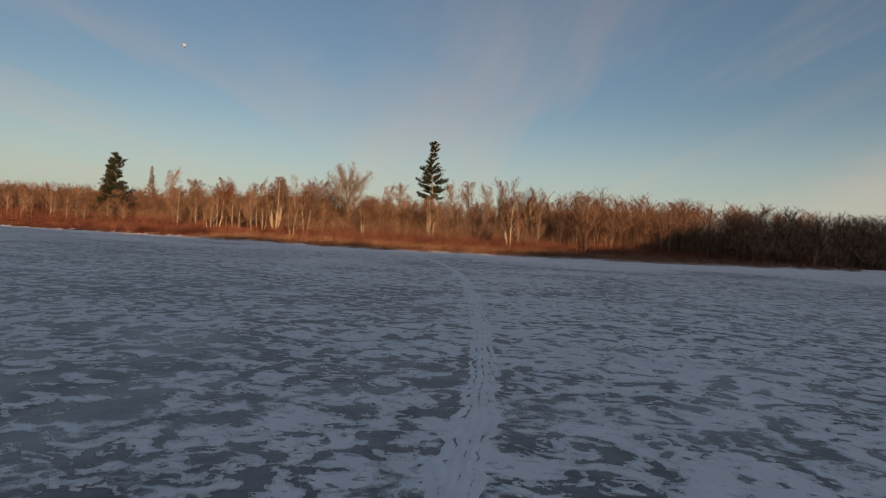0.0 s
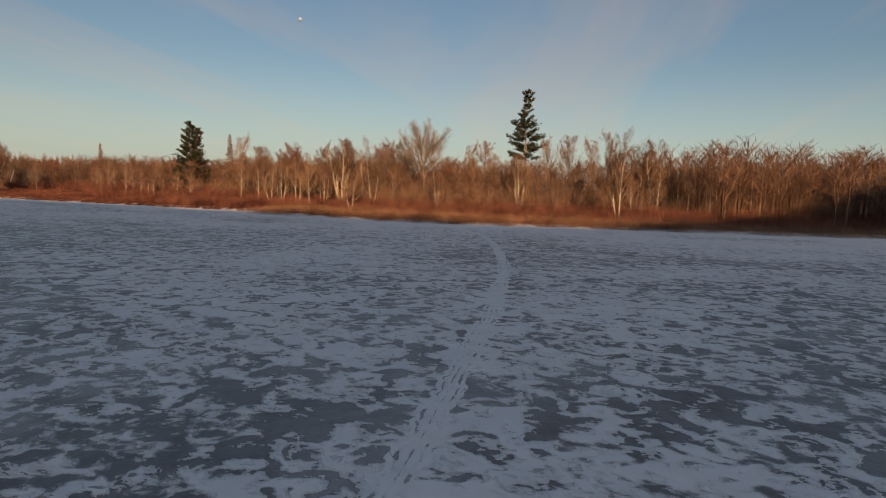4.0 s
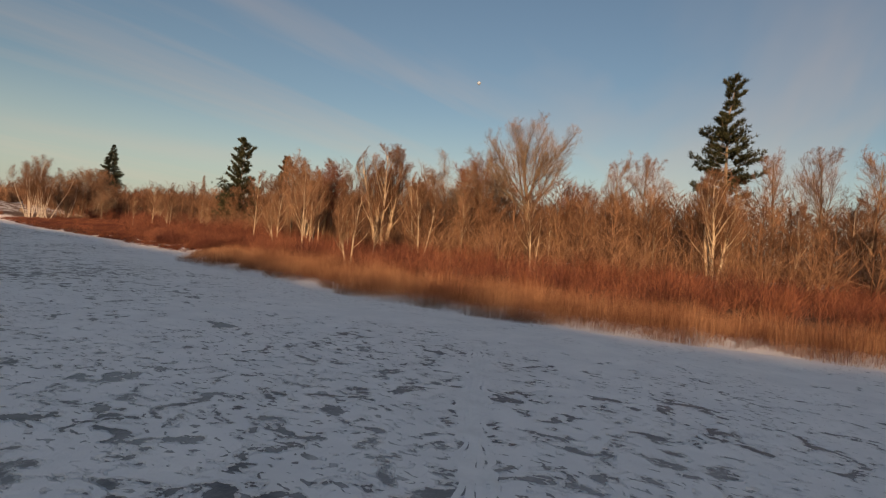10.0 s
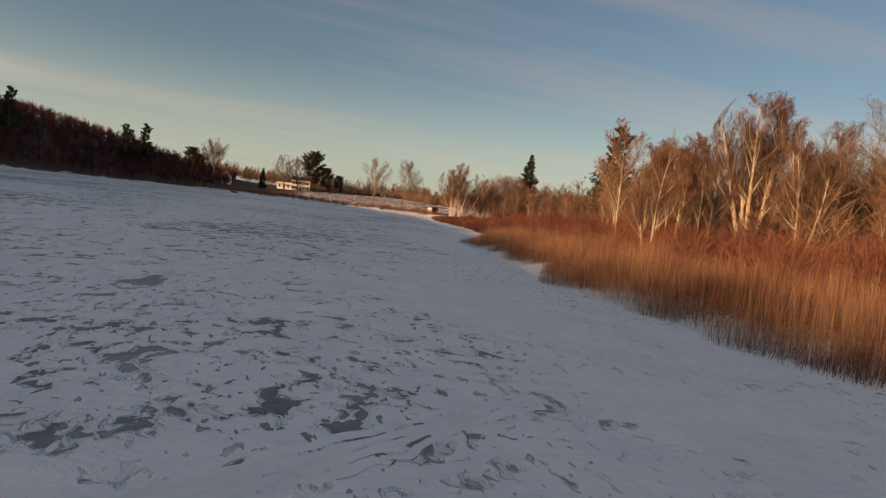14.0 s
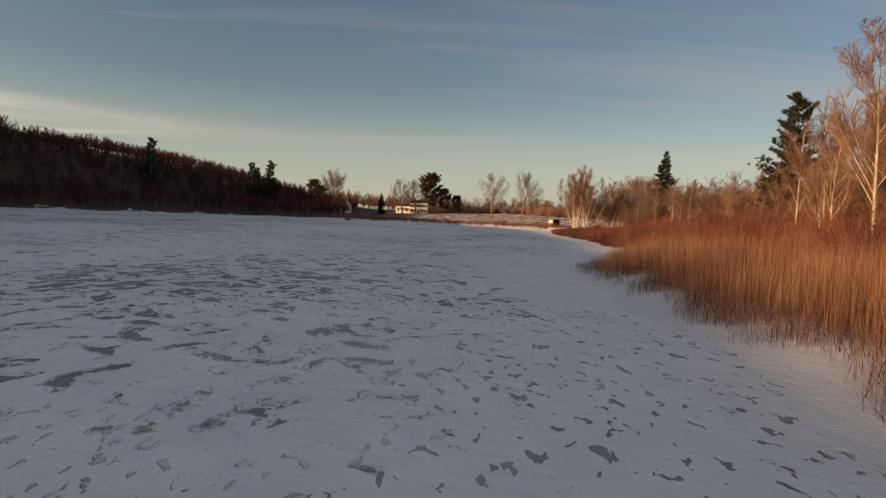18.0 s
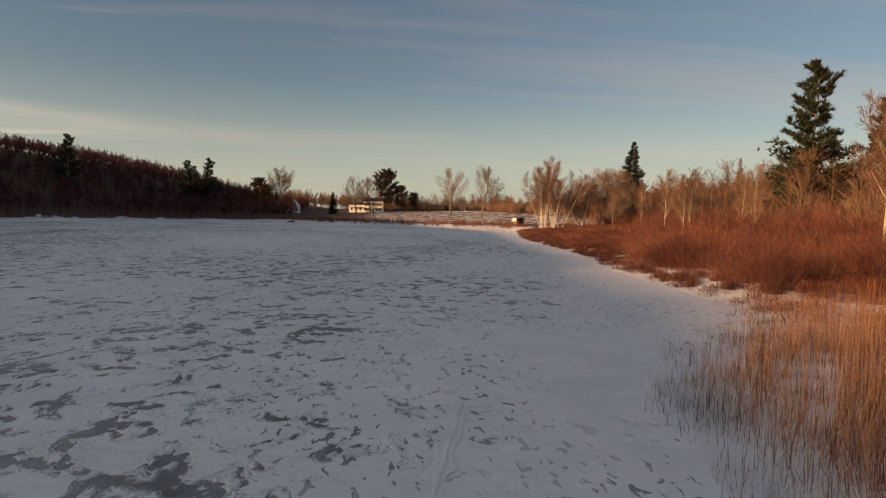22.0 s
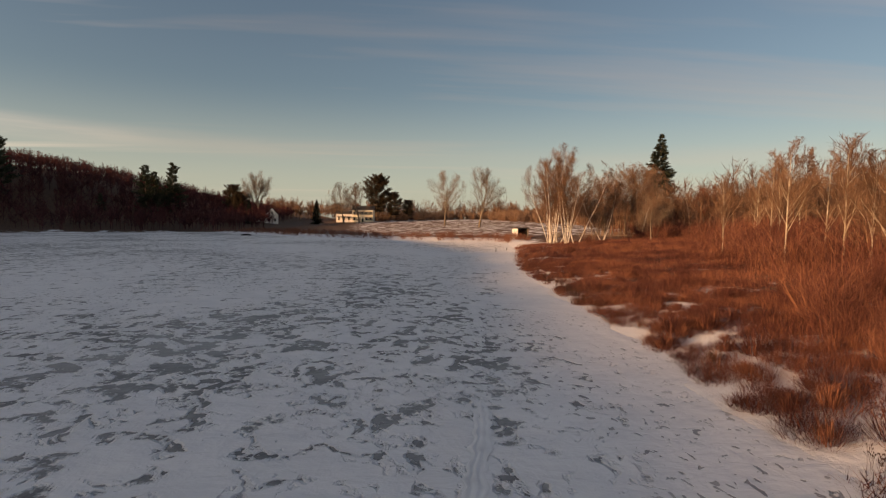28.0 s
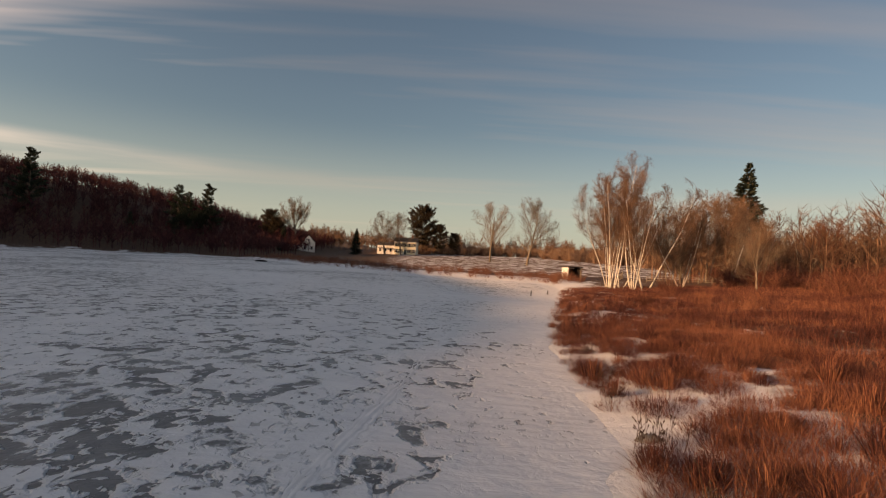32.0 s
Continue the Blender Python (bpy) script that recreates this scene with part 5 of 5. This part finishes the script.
def build_rock(seed, size):
    r = random.Random(seed)
    bm = bmesh.new()
    bmesh.ops.create_icosphere(bm, subdivisions=2, radius=size)
    for v in bm.verts:
        v.co *= 1 + 0.25 * noise.noise(v.co * 1.7 / size + Vector((seed, 0, 0)))
        v.co.z *= 0.6
    me = bpy.data.meshes.new("rock")
    bm.to_mesh(me)
    bm.free()
    me.materials.append(STONE)
    return tagged(new("rock", me), "snow-rimmed dark rock at the edge of the ice", "rock", "rocks along the shore")


for k, (x, y, size) in enumerate(((-64.6, 131.6, 0.28), (-73.5, 132.6, 0.33), (-80, 134.6, 0.3), (-161, 152.6, 0.35), (-108.2, 139.4, 0.28), (-156.5, 151.2, 0.4))):
    set_down(build_rock(k + 1, size), x, y, k, z=0.05)


# ---- dry weeds standing through the snow ----


def build_weeds(seed):
    r = random.Random(seed)
    s = Shape()
    for k in range(16):
        q = r.uniform(0, 6.28)
        p = Vector((math.cos(q), math.sin(q), 0)) * r.uniform(0, 0.45) - Vector((0, 0, 0.08))
        d = Vector((r.gauss(0, 0.12), r.gauss(0, 0.12), 1)).normalized()
        h = r.uniform(0.4, 1.05)
        s.tube([p, p + d * h * 0.5, p + d * h + Vector((r.gauss(0, 0.04), r.gauss(0, 0.04), 0))], [0.006, 0.005, 0.003], 4, closed=False)
        for j in range(r.randint(2, 5)):
            a = p + d * h * r.uniform(0.6, 1.0)
            e = (d + Vector((r.gauss(0, 0.6), r.gauss(0, 0.6), 0.2))).normalized()
            s.tube([a, a + e * 0.07, a + e * 0.10, a + e * 0.135], [0.003, 0.004, 0.015, 0.004], 5, closed=False)
    return tagged(new("dry_weeds", s.mesh("dry_weeds", WEED)), "dark dry weed stalks with seed heads poking through snow", "weeds", "dry weeds along the shore")


WEEDS = [build_weeds(120 + k) for k in range(3)]
for k, (x, y) in enumerate(((-104.2, 138.4), (-101.6, 137.8), (-107.5, 139.2), (-110.8, 139.6), (-99.2, 137.9), (-94.2, 137.3), (-89.0, 136.6), (-82.5, 135.2), (-113.4, 140.3), (-118, 141.2), (-77, 133.0), (-69, 131.8), (-62.5, 131.0))):
    if k < 3:
        set_down(WEEDS[k], x, y, k, 1.0)
    else:
        repeat(WEEDS[k % 3], x, y, rng.uniform(0, 6.28), rng.uniform(0.45, 0.8))
